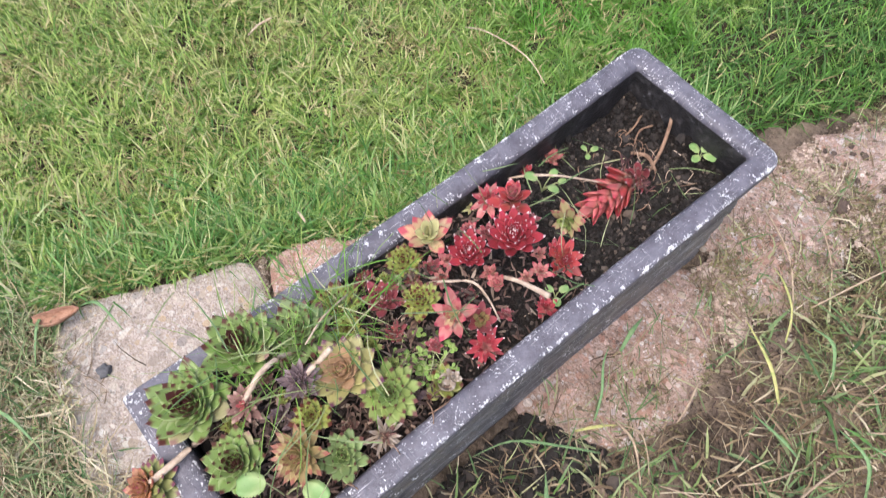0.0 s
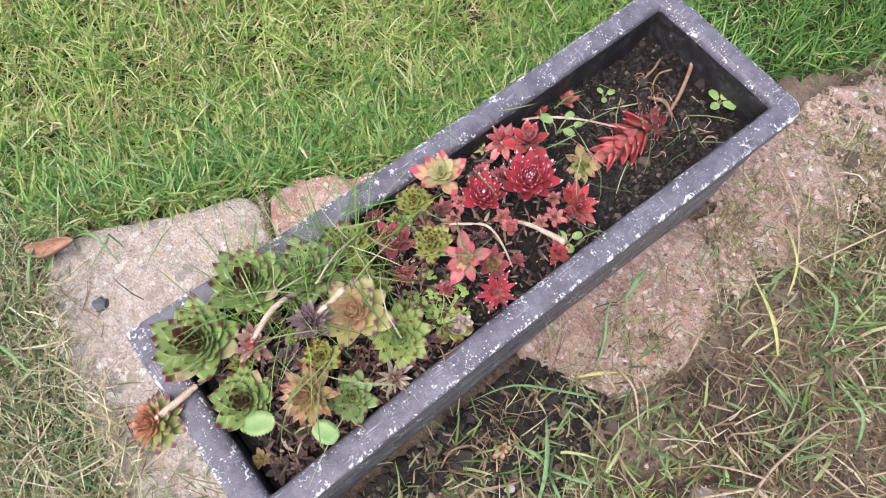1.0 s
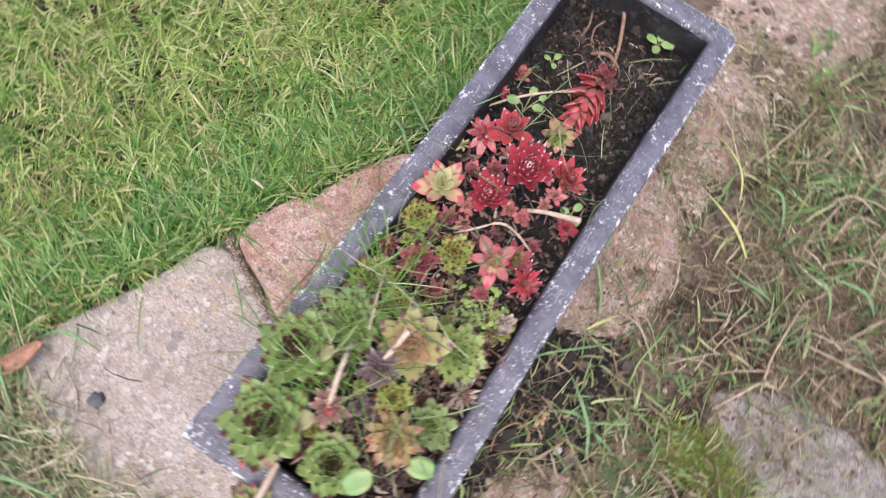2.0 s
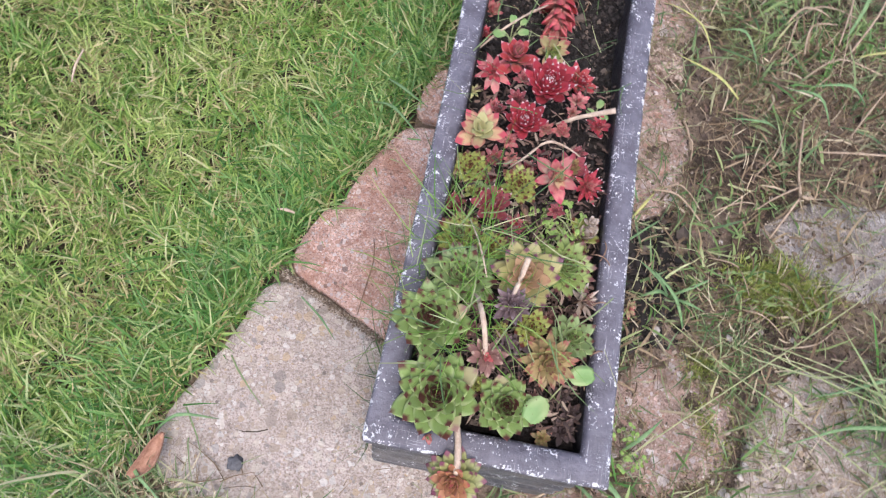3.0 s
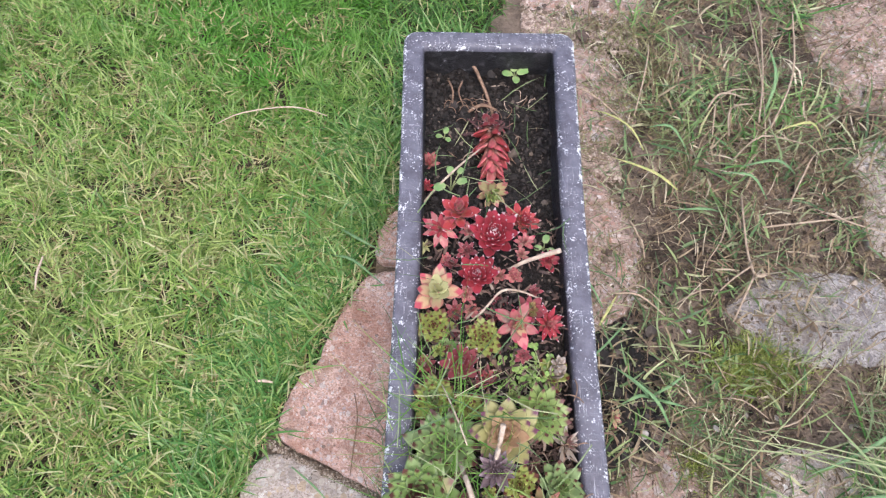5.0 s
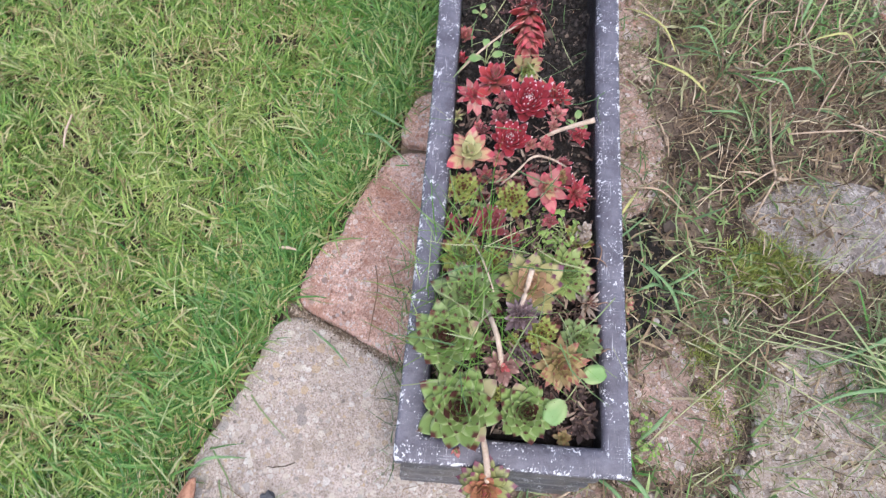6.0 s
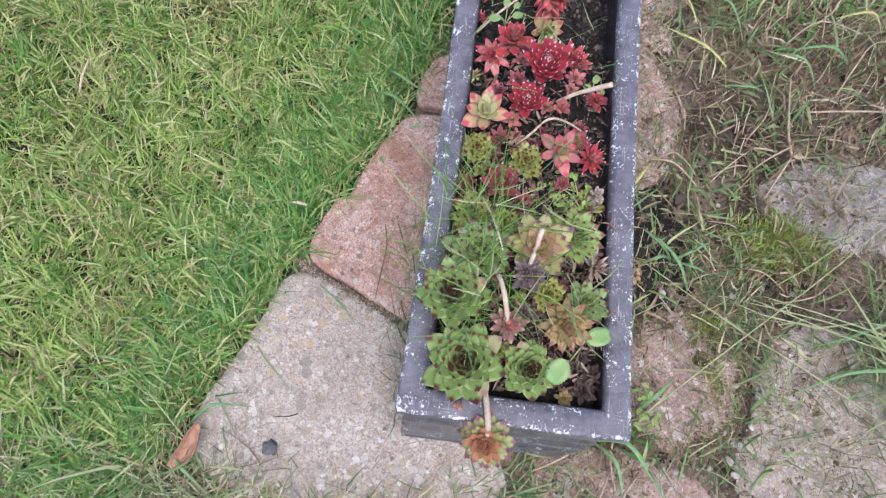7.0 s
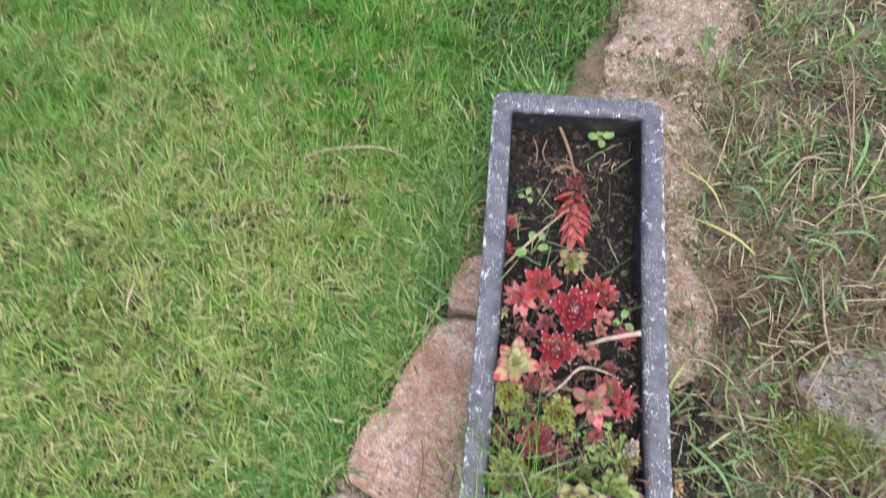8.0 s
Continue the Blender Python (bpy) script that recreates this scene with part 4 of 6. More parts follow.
# the red end
rosette((-0.054, 0.288, 0.221), 0.0265, 15, L_BLUSH, L_CREAM, "open coral pink rosette with a cream heart", (16, 74), 0.3, (0.0, -0.12, 1), seed=16, switch=0.45, **STAR)
rosette((-0.0155, 0.305, 0.223), 0.0225, 60, L_RED, None, "crimson houseleek rosette with white tipped leaves", (20, 82), 0.22, (0.0, -0.1, 1), seed=19, **SHARP)
rosette((0, 0.344, 0.232), 0.0275, 66, L_RED, None, "large crimson houseleek rosette with white tipped leaves", (18, 82), 0.22, (0.05, -0.1, 1), seed=20, **SHARP)
rosette((-0.034, 0.374, 0.222), 0.023, 16, L_CRIMSON, L_CORAL, "tall red houseleek with a long upright leaf", (18, 80), 0.27, (-0.02, -0.1, 1), seed=21, point=0.6, cup=0.14, stretch=0.012, taper=0.3, switch=0.7)
rosette((-0.0535, 0.36, 0.211), 0.0205, 24, L_CORAL, L_RED, "spreading red houseleek with narrow leaves", (-16, 70), 0.2, (-0.2, -0.3, 1), seed=22, point=0.85, cup=0.14, switch=0.3)
rosette((0.035, 0.3835, 0.187), 0.021, 30, L_CRIMSON, L_RED, "crimson houseleek leaning over bare soil", (-8, 80), 0.22, (0.45, -0.1, 1), seed=23, **SHARP)
rosette((-0.068, 0.354, 0.181), 0.0105, 14, L_CREAM, None, "pale yellow starry houseleek offset", (8, 74), 0.19, seed=34, point=0.9)
rosette((-0.069, 0.431, 0.173), 0.0095, 26, L_RED, L_DARKRED, "tiny red houseleek by the rim", (10, 84), 0.21, seed=35, **SHARP)
rosette((-0.067, 0.468, 0.166), 0.0135, 28, L_SALMON, None, "small salmon houseleek on bare soil", (10, 84), 0.25, seed=36, **SHARP)
rosette((0.004, 0.418, 0.178), 0.022, 20, L_CREAMY, L_LIME, "yellow and pink houseleek with slack leaves", (10, 70), 0.27, (0.3, -1, 0.6), seed=38, point=0.7, curl=0.1, switch=0.5)
# small offsets
for k, (px, py, pz, r, mat, label) in enumerate([
        (-0.023, 0.357, 0.212, 0.0105, L_CORAL, "small pink houseleek offset"), (-0.025, 0.337, 0.208, 0.012, L_DARKRED, "small brownish red houseleek offset"), (-0.026, 0.288, 0.211, 0.0105, L_CORAL, "small pink houseleek offset"),
        (-0.02, 0.276, 0.199, 0.011, L_SALMON, "small pink houseleek offset"), (0.034, 0.35, 0.203, 0.011, L_CORAL, "small pink houseleek offset"), (0.03, 0.336, 0.203, 0.009, L_SALMON, "small salmon pink houseleek offset"),
        (0.059, 0.336, 0.188, 0.0135, L_RED, "crimson houseleek behind a dry stalk"), (0.009, 0.284, 0.196, 0.012, L_DARKRED, "small dark red houseleek offset"), (-0.036, 0.276, 0.196, 0.012, L_DARKRED, "small dark red houseleek offset"),
        (-0.036, 0.256, 0.194, 0.012, L_DARKRED, "small dark red houseleek offset"), (0.022, 0.384, 0.188, 0.011, L_RED, "small red houseleek offset"), (0.0, 0.27, 0.196, 0.011, L_DARKRED, "small dark red houseleek offset"),
        (0.056, 0.067, 0.19, 0.011, L_DARK_DEAD, "dead brown houseleek on the soil"), (0.067, 0.054, 0.19, 0.011, L_DARK_DEAD, "dead brown houseleek on the soil"), (0.062, 0.038, 0.19, 0.013, L_DARK_DEAD, "dead brown houseleek on the soil"), (0.046, 0.03, 0.188, 0.01, L_RUST, "small rust and yellow houseleek under the rim"),
        (0.012, 0.1, 0.222, 0.012, L_DEAD, "small dry houseleek offset"), (0.05, 0.19, 0.194, 0.011, L_DEAD, "small dry houseleek offset"), (0.0, 0.094, 0.226, 0.011, L_DEAD, "small dry houseleek offset"), (-0.018, 0.058, 0.222, 0.011, L_OLIVE, "small olive houseleek offset")]):
    rosette((px, py, pz), r, 20, mat, None, label, (8, 84), 0.25, (0.1 * math.sin(7 * k), -0.15 + 0.15 * math.cos(5 * k), 1), seed=60 + k, point=0.6)
for k, (px, py, r, mat, label) in enumerate([
        (-0.04, 0.326, 0.0095, L_DARKRED, "small dark red houseleek offset"), (0.006, 0.312, 0.01, L_SALMON, "small salmon pink houseleek offset"), (0.043, 0.3, 0.009, L_DARKRED, "small dark red houseleek offset"), (-0.046, 0.332, 0.008, L_CORAL, "small pink houseleek offset"),
        (-0.018, 0.392, 0.0095, L_DARKRED, "small brownish red houseleek offset"), (0.018, 0.365, 0.009, L_SALMON, "small salmon pink houseleek offset"), (-0.052, 0.235, 0.009, L_OLIVE, "small olive houseleek offset"), (0.028, 0.23, 0.009, L_DARKRED, "small dark red houseleek offset"),
        (-0.005, 0.186, 0.01, L_OLIVE, "small olive houseleek offset"), (0.018, 0.192, 0.011, L_LIME, "small lime green houseleek offset"), (0.036, 0.13, 0.01, L_SCALE, "small brown withering houseleek offset"), (-0.03, 0.1, 0.009, L_SCALE, "small brown withering houseleek offset"), (0.032, 0.06, 0.008, L_SCALE, "small brown withering houseleek offset")]):
    rosette((px, py, soil_z(px, py) + 0.012), r, 22, mat, None, label, (12, 84), 0.27, (0.2 * math.sin(5 * k), 0.2 * math.cos(3 * k), 1), seed=90 + k, point=0.55)
rosette((0.021, 0.307, 0.214), 0.0115, 18, L_SALMON, None, "salmon pink half-closed houseleek bud", (38, 84), 0.28, (0, -0.2, 1), seed=29, point=0.55, thick=0.2, taper=0.3)
rosette((0.064, 0.149, 0.212), 0.019, 26, L_PALE, L_SCALE, "dry tan papery houseleek by the rim", (0, 70), 0.12, (0.5, 0.1, 1), seed=44, point=0.95, curl=0.2, loose=16.0)
rosette((0.006, 0.484, 0.164), 0.032, 34, L_CRIMSON, L_ROSE, "fallen coral red houseleek lying along the soil", (46, 66), 0.2, (-0.02, -1, 0.12), stretch=0.044, seed=42, point=0.66, fold=0.9, taper=0.16, thick=0.16, cup=0.12, curl=-0.02, switch=0.3, loose=9.0)
rosette((0.004, 0.52, 0.158), 0.02, 30, L_DARKRED, L_SCALE, "withered dark red foot of a fallen houseleek", (20, 80), 0.26, (-0.1, -0.5, 0.5), stretch=0.02, seed=43, point=0.5, curl=0.3, loose=14.0)
rosette((-0.048, 0.011, 0.216), 0.007, 12, L_SALMON, L_FRESH, "tiny pink and green houseleek bud on the rim", (32, 84), 0.3, (0, -0.8, 0.6), seed=46, **BROAD)

hanging = rosette((-0.0225, -0.019, 0.216), 0.0235, 52, L_HANG, L_EMBER, "rust and green houseleek hanging over the rim on a stalk", (-35, 80), 0.25, (-0.15, -0.35, 0.8), seed=47, point=0.45, curl=0.2, switch=0.45, thick=0.18)
part("stalk", tube("stalk", [hanging.matrix_basis.inverted() @ Vector(p) for p in ((-0.0215, -0.013, 0.218), (-0.0215, -0.004, 0.219), (-0.024, 0.012, 0.2155), (-0.027, 0.026, 0.212), (-0.029, 0.038, 0.205))], (0.0022, 0.003, 0.0028, 0.0024, 0.002), STALK), hanging, None, "dry pale stalk")


def stick(name, points, radii, material, label, category, group=""):
    tagged(new(name, tube(name, points, radii, material)), label, category, group)


stick("dry_stick", [(-0.005, 0.12, 0.235), (-0.0026, 0.13, 0.2578), (-0.0005, 0.14, 0.269), (0.0014, 0.151, 0.281)], (0.0016, 0.002, 0.0022, 0.0025), STALK, "pale dry cut stalk standing between rosettes", "stalk")
stick("dry_stick", [(-0.0165, 0.077, 0.25), (-0.019, 0.086, 0.256), (-0.0225, 0.098, 0.262), (-0.026, 0.109, 0.259), (-0.0295, 0.12, 0.249), (-0.032, 0.128, 0.236)], (0.0018, 0.0022, 0.0023, 0.0022, 0.002, 0.0018), STALK, "pale dry bent stalk between green rosettes", "stalk")
stick("dry_stick", [(0.016, 0.317, 0.206), (0.032, 0.321, 0.218), (0.048, 0.3235, 0.2265), (0.064, 0.3255, 0.235)], (0.0016, 0.002, 0.0023, 0.0027), STALK, "pale dry cut stalk leaning on the rim", "stalk")
stick("brown_stick", [(-0.004, 0.236, 0.19), (-0.001, 0.229, 0.197), (0.004, 0.223, 0.193), (0.009, 0.216, 0.184)], (0.0028, 0.003, 0.0028, 0.0024), TWIG, "short brown stalk between rosettes", "stalk")
stick("dry_twig", [(0.008, 0.545, 0.15), (0.0, 0.57, 0.158), (-0.012, 0.592, 0.172), (-0.024, 0.607, 0.184)], (0.0014, 0.0022, 0.0022, 0.0018), TWIG, "brown twig stuck in bare soil", "twig")
stick("dry_twig", [(-0.022, 0.55, 0.15), (-0.006, 0.556, 0.156), (0.012, 0.552, 0.152)], (0.0016, 0.0024, 0.0014), TWIG, "short brown twig lying on bare soil", "twig")
stick("dry_root", [(-0.05, 0.6, 0.147), (-0.046, 0.588, 0.16), (-0.041, 0.572, 0.16), (-0.042, 0.556, 0.148)], (0.0009, 0.0012, 0.0011, 0.0008), TWIG, "thin reddish root arching from soil", "root")
stick("dry_root", [(-0.034, 0.602, 0.147), (-0.03, 0.59, 0.158), (-0.034, 0.574, 0.158), (-0.028, 0.562, 0.148)], (0.0008, 0.0011, 0.001, 0.0008), TWIG, "thin reddish root arching from soil", "root")
stick("straw", [(-0.08, 0.4, 0.17), (-0.06, 0.42, 0.184), (-0.035, 0.448, 0.186), (-0.005, 0.487, 0.17)], (0.0011, 0.0013, 0.0012, 0.0008), STALK, "pale straw lying across the soil", "straw")
stick("straw", [(-0.022, 0.262, 0.205), (-0.0096, 0.27, 0.217), (0.0077, 0.2885, 0.2195), (0.026, 0.291, 0.214), (0.0466, 0.289, 0.2)], (0.0007, 0.0012, 0.0013, 0.0011, 0.0007), STALK, "pale curved straw between red rosettes", "straw")
stick("straw", [(-0.048, 0.195, 0.23), (-0.036, 0.165, 0.25), (-0.026, 0.14, 0.248)], (0.0005, 0.0008, 0.0006), STALK, "pale straw lying over a green rosette", "straw")
rnd = random.Random(8)
for k in range(60):
    x, y = rnd.gauss(0.0, 0.028), rnd.uniform(0.48, 0.6)
    a, s = rnd.uniform(0, 6.28), rnd.uniform(0.008, 0.022)
    p = [(x + s * u * math.cos(a + u), y + s * u * math.sin(a + u), 0.149 + 0.008 * math.sin(math.pi * u) * rnd.uniform(0.4, 1.2)) for u in (0, 0.35, 0.7, 1.0)]
    stick("dry_root", p, (0.0003, 0.0005, 0.0005, 0.0003), TWIG if k % 3 else STALK, "thin reddish root lying on bare soil", "root", "roots on the soil")
for k in range(9):
    x, y = rnd.uniform(0.05, 0.078), rnd.uniform(0.07, 0.2)
    a, s = rnd.uniform(0, 6.28), rnd.uniform(0.01, 0.025)
    p = [(x + s * (u - 0.5) * math.cos(a + 0.4 * u), y + s * (u - 0.5) * math.sin(a + 0.4 * u), 0.208 + 0.006 * math.sin(math.pi * u)) for u in (0, 0.35, 0.7, 1.0)]
    stick("dry_bit", p, (0.0004, 0.0006, 0.0006, 0.0004), TWIG, "bit of dry straw by the rim", "straw", "dry bits by the rim")


# ---- seedlings and chickweed ----
def round_leaf(material, width, teeth=0.0, rows=11):
    """A thin oval leaf, 1 long along y, folded along its middle; teeth: how far every other row juts out."""
    verts, faces = [], []
    for i in range(rows):
        s = i / (rows - 1)
        w = width * math.sqrt(max(0.0, 1 - ((s - 0.53) / 0.53) ** 2)) * (1 + teeth * (-1) ** i) + 0.012
        for k in range(5):
            u = k / 2 - 1
            verts.append((u * w, s, 0.07 * abs(u) + 0.05 * math.sin(3 * s) + 0.02 * math.sin(9 * s + 2 * u) + 0.012))
        for k in range(5):
            u = 1 - k / 2
            verts.append((u * w * 0.97, s, 0.07 * abs(u) + 0.05 * math.sin(3 * s) + 0.02 * math.sin(9 * s + 2 * u) - 0.012))
    for i in range(rows - 1):
        for k in range(10):
            j = (k + 1) % 10
            faces.append((i * 10 + k, i * 10 + j, i * 10 + 10 + j, i * 10 + 10 + k))
    faces += [tuple(reversed(range(10))), tuple(range(rows * 10 - 10, rows * 10))]
    return mesh_of("leaf", verts, faces, material)


def seedling(at, leaves, label, toothed=0):
    """leaves: (leaf foot, direction in degrees, length, lift); the first ones may be toothed."""
    top = holder("seedling", Matrix.Translation(at), label, "seedling")
    smooth, jagged = round_leaf(L_SEED, 0.37, 0.02), round_leaf(L_SEED, 0.4, 0.075, 19)
    for k, ((dx, dy, dz), a, s, up) in enumerate(leaves):
        part("stem", tube("stem", [(0, 0, 0), (dx * 0.5, dy * 0.5, dz * 0.7), (dx, dy, dz)], (0.0008, 0.0007, 0.0006), GREEN_STEM, 5), top)
        m = Matrix.Translation((dx, dy, dz)) @ Matrix.Rotation(radians(a - 90), 4, "Z") @ Matrix.Rotation(radians(up), 4, "X") @ Matrix.Diagonal((s, s, s, 1))
        part("leaf", jagged if k < toothed else smooth, top, m)
    return top


seedling((0.046, 0.06, 0.188), [((-0.008, -0.003, 0.038), 237, 0.023, -4), ((0.009, 0.018, 0.03), 20, 0.022, 0)], "light green seedling with two broad leaves, one toothed", 1)
seedling((0.034, 0.59, 0.158), [((0.002, 0.002, 0.014), 10, 0.014, 8), ((-0.001, 0.003, 0.014), 95, 0.013, 8), ((-0.003, 0.0, 0.014), 180, 0.013, 8), ((0.0, -0.003, 0.014), 275, 0.012, 8)], "bright green four-leaved seedling on bare soil")
seedling((-0.05, 0.51, 0.146), [((0.0, 0.003, 0.01), 70, 0.009, 10), ((0.002, -0.002, 0.01), 300, 0.008, 10), ((-0.003, 0, 0.01), 190, 0.008, 10)], "tiny green seedling on bare soil")
seedling((-0.042, 0.43, 0.165), [((-0.006, -0.004, 0.02), 210, 0.014, 8), ((0.006, 0.0, 0.018), 10, 0.012, 8), ((0.0, 0.008, 0.02), 100, 0.011, 8), ((0.008, 0.012, 0.016), 60, 0.009, 8)], "green seedling leaves behind red rosettes")
seedling((0.056, 0.352, 0.176), [((0.0, 0.003, 0.012), 70, 0.01, 10), ((0.003, -0.003, 0.012), 320, 0.01, 10), ((-0.003, -0.001, 0.012), 200, 0.009, 10)], "small green seedling beside a dry stalk")


def chickweed(at, reach, count, seed):
    rng = random.Random(seed)
    top = holder("chickweed", Matrix.Translation(at), "tangled bright green chickweed with tiny round leaves", "weed")
    mesh = round_leaf(L_WEED, 0.4)
    for k in range(count):
        a, r = rng.uniform(0, 6.28), reach * math.sqrt(rng.random())
        p = Vector((r * math.cos(a) * 1.3, r * math.sin(a), rng.uniform(0.004, 0.018)))
        if k % 3 == 0:
            q = Vector((rng.uniform(-1, 1) * reach, rng.uniform(-1, 1) * reach, 0))
            part("stem", tube("stem", [q, (p + q) / 2 + Vector((0, 0, 0.01)), p], (0.0005, 0.0005, 0.0004), GREEN_STEM, 4), top)
        for side in (0, 1):
            s = rng.uniform(0.003, 0.0062)
            m = Matrix.Translation(p) @ Matrix.Rotation(a + side * math.pi + rng.uniform(-0.4, 0.4), 4, "Z") @ Matrix.Rotation(radians(rng.uniform(0, 30)), 4, "X") @ Matrix.Diagonal((s, s, s, 1))
            part("leaf", mesh, top, m)


chickweed((0.028, 0.222, 0.184), 0.024, 50, 3)
chickweed((0.03, 0.205, 0.184), 0.02, 30, 4)


# ---- grass ----
def scatter_z(x, y):
    return np.array([ground_z(a, b) for a, b in zip(x, y)])


def on_stone(x, y):
    hit = np.zeros(len(x), bool)
    for _, _, _, outline in STONES:
        hit |= inside(outline, x, y)
    return hit


def in_trough(x, y, gap=0.004):
    return (np.abs(x) < HALF_W + gap) & (y > -gap) & (y < LENGTH + gap)


def field(x, y, scale, z):
    return np.array([noise.noise(Vector((a * scale, b * scale, z))) for a, b in zip(x, y)])


def grass(name, label, x, y, material, length, width, lean, bend, rng, z=None, az=None):
    n = len(x)
    z = scatter_z(x, y) if z is None else z
    az = rng.uniform(0, 2 * math.pi, n) if az is None else az
    me = blades(name, np.stack([x, y, z], 1), az, rng.uniform(*lean, n), rng.uniform(*length, n) * rng.choice([0.7, 1.0, 1.25], n), rng.uniform(*width, n), rng.uniform(*bend, n), material, rng)
    tagged(new(name, me), label, "grass", kind="stuff")


rng = np.random.default_rng(11)
n = 300000
x, y = rng.uniform(-1.25, 0.2, n), rng.uniform(-0.35, 1.55, n)
keep = (x < lawn_edge(y) - 0.004 + 0.012 * rng.standard_normal(n) * (y > 0.64)) & ~in_trough(x, y) & (y < 1.6 + x * 0.2)
keep &= ~on_stone(x, y)
keep &= (x < lawn_edge(y) - 0.016) | (rng.random(n) < 0.3)
keep &= rng.random(n) < 0.7 + 0.9 * field(x, y, 22, 2.0) + 0.6 * field(x, y, 48, 4.0)
keep &= (rng.random(n) < 0.1) | (y < 0.64) | (x < -0.12 - 0.06 * rng.random(n))
x, y = x[keep], y[keep]
swirl = 9.0 * field(x, y, 13, 6.0) + 5.0 * field(x, y, 40, 9.0) + rng.normal(0, 0.7, len(x))
grass("lawn_grass", "short bright green lawn with yellowed blades", x, y, LAWN, (0.016, 0.046), (0.0012, 0.0031), (0.2, 1.35), (0.0, 1.4), rng, az=swirl)

n = 17000
x, y = rng.uniform(-0.3, 0.2, n), rng.uniform(0.63, 1.4, n)
keep = (x < lawn_edge(y)) & ~in_trough(x, y) & (rng.random(n) < 0.15 + 2.6 * (x + 0.25))
grass("shade_grass", "longer deep green grass behind the trough", x[keep], y[keep], DEEP, (0.02, 0.042), (0.0014, 0.003), (0.3, 1.1), (0.2, 1.0), rng)
n = 7000
y = rng.uniform(-0.2, 0.8, n)
x = lawn_edge(y) - np.abs(rng.normal(0, 0.06, n)) - 0.002
keep = ~in_trough(x, y) & ~on_stone(x, y) & (rng.random(n) < 0.75 + 0.6 * field(x, y, 16, 5.0))
x, y = x[keep], y[keep]
grass("edge_grass", "longer dark green grass leaning over the paving edge", x, y, TUFT, (0.025, 0.062), (0.0016, 0.0034), (0.3, 1.2), (0.1, 1.2), rng, az=rng.normal(2.6, 1.3, len(x)))

n = 52000
x, y = rng.uniform(-1.1, 0.15, n), rng.uniform(-0.3, 1.4, n)
keep = (x < lawn_edge(y) + 0.01) & ~in_trough(x, y) & ~on_stone(x, y) & (rng.random(n) < (0.55 + 0.9 * field(x, y, 8, 31.0)) * np.where((y > 0.6) & (x > -0.2), 0.1, np.where(y > 0.85, 0.5, 1.0)))
x, y = x[keep], y[keep]
grass("lawn_thatch", "dry yellow cut grass lying in the lawn", x, y, THATCH, (0.01, 0.028), (0.001, 0.0023), (0.8, 1.5), (-0.8, 1.0), rng, z=scatter_z(x, y) + np.where(rng.random(len(x)) < 0.4, 0.022, 0.012) * rng.random(len(x)) + 0.002)

# thin grass and straw on the trodden side
def trodden(name, label, material, count, spot, share, on_slab, length, width, lean, bend):
    """Patchy growth right of the lawn's edge; less of it on the slabs."""
    x = np.concatenate([rng.uniform(0.09, 0.75, count), rng.uniform(-0.62, 0.12, count // 3)])
    y = np.concatenate([rng.uniform(-0.25, 1.2, count), rng.uniform(-0.45, 0.03, count // 3)])
    slab = on_stone(x, y)
    patch = field(x, y, 9, spot) + 0.6 * field(x, y, 23, spot + 3)
    keep = (x > lawn_edge(y) - 0.01) & ~in_trough(x, y) & (rng.random(len(x)) < np.where(slab, on_slab * np.where(x < 0.03, 0.12, 1.0) * (1 + patch), share * np.where(y > 0.38, 0.55, 1.0) + 1.0 * patch))
    x, y = x[keep], y[keep]
    grass(name, label, x, y, material, length, width, lean, bend, rng, z=np.maximum(scatter_z(x, y), np.where(on_stone(x, y), -0.001, -1)))


trodden("thin_grass", "thin green grass growing between paving stones", WEED, 22000, 8.0, 0.22, 0.1, (0.016, 0.055), (0.0008, 0.002), (0.2, 1.3), (0.0, 1.5))
trodden("dead_grass", "dry straw-coloured dead grass lying on the earth", STRAW, 19000, 18.0, 0.25, 0.1, (0.015, 0.06), (0.0005, 0.0015), (0.4, 1.45), (-0.7, 1.6))
trodden("fine_weeds", "short mossy growth covering the earth", CRUST, 52000, 28.0, 0.4, 0.2, (0.004, 0.014), (0.0008, 0.0016), (0.2, 1.3), (0.0, 0.6))


def tuft(cx, cy, count, reach, seed, length=(0.03, 0.08), aim=None):
    r = np.random.default_rng(seed)
    x, y = cx + r.normal(0, reach, count), cy + r.normal(0, reach, count)
    az = None if aim is None else radians(aim) + r.normal(0, 0.6, count)
    grass("grass_tuft", "tuft of broad green grass blades", x, y, WEED if seed % 2 else TUFT, length, (0.002, 0.0042), (0.5, 1.3), (0.1, 0.7), r, az=az)


for k, (cx, cy, count, aim) in enumerate([(0.21, 0.25, 8, None), (0.24, 0.6, 10, None), (0.42, 0.56, 12, None), (0.48, 0.55, 22, None), (0.46, 0.15, 34, 200), (0.5, 0.12, 30, 190), (0.38, 0.62, 26, None), (0.3, 0.7, 26, None), (0.48, 0.68, 30, None), (0.55, 0.6, 30, None),
                                          (0.18, 0.02, 10, None), (0.2, 0.3, 14, None), (-0.26, -0.14, 40, None), (-0.2, -0.2, 40, None), (0.25, 0.85, 30, None), (0.36, 0.95, 40, None), (0.5, 0.88, 40, None), (0.34, 0.46, 20, None)]):
    tuft(cx, cy, count, 0.022, 40 + k, aim=aim)

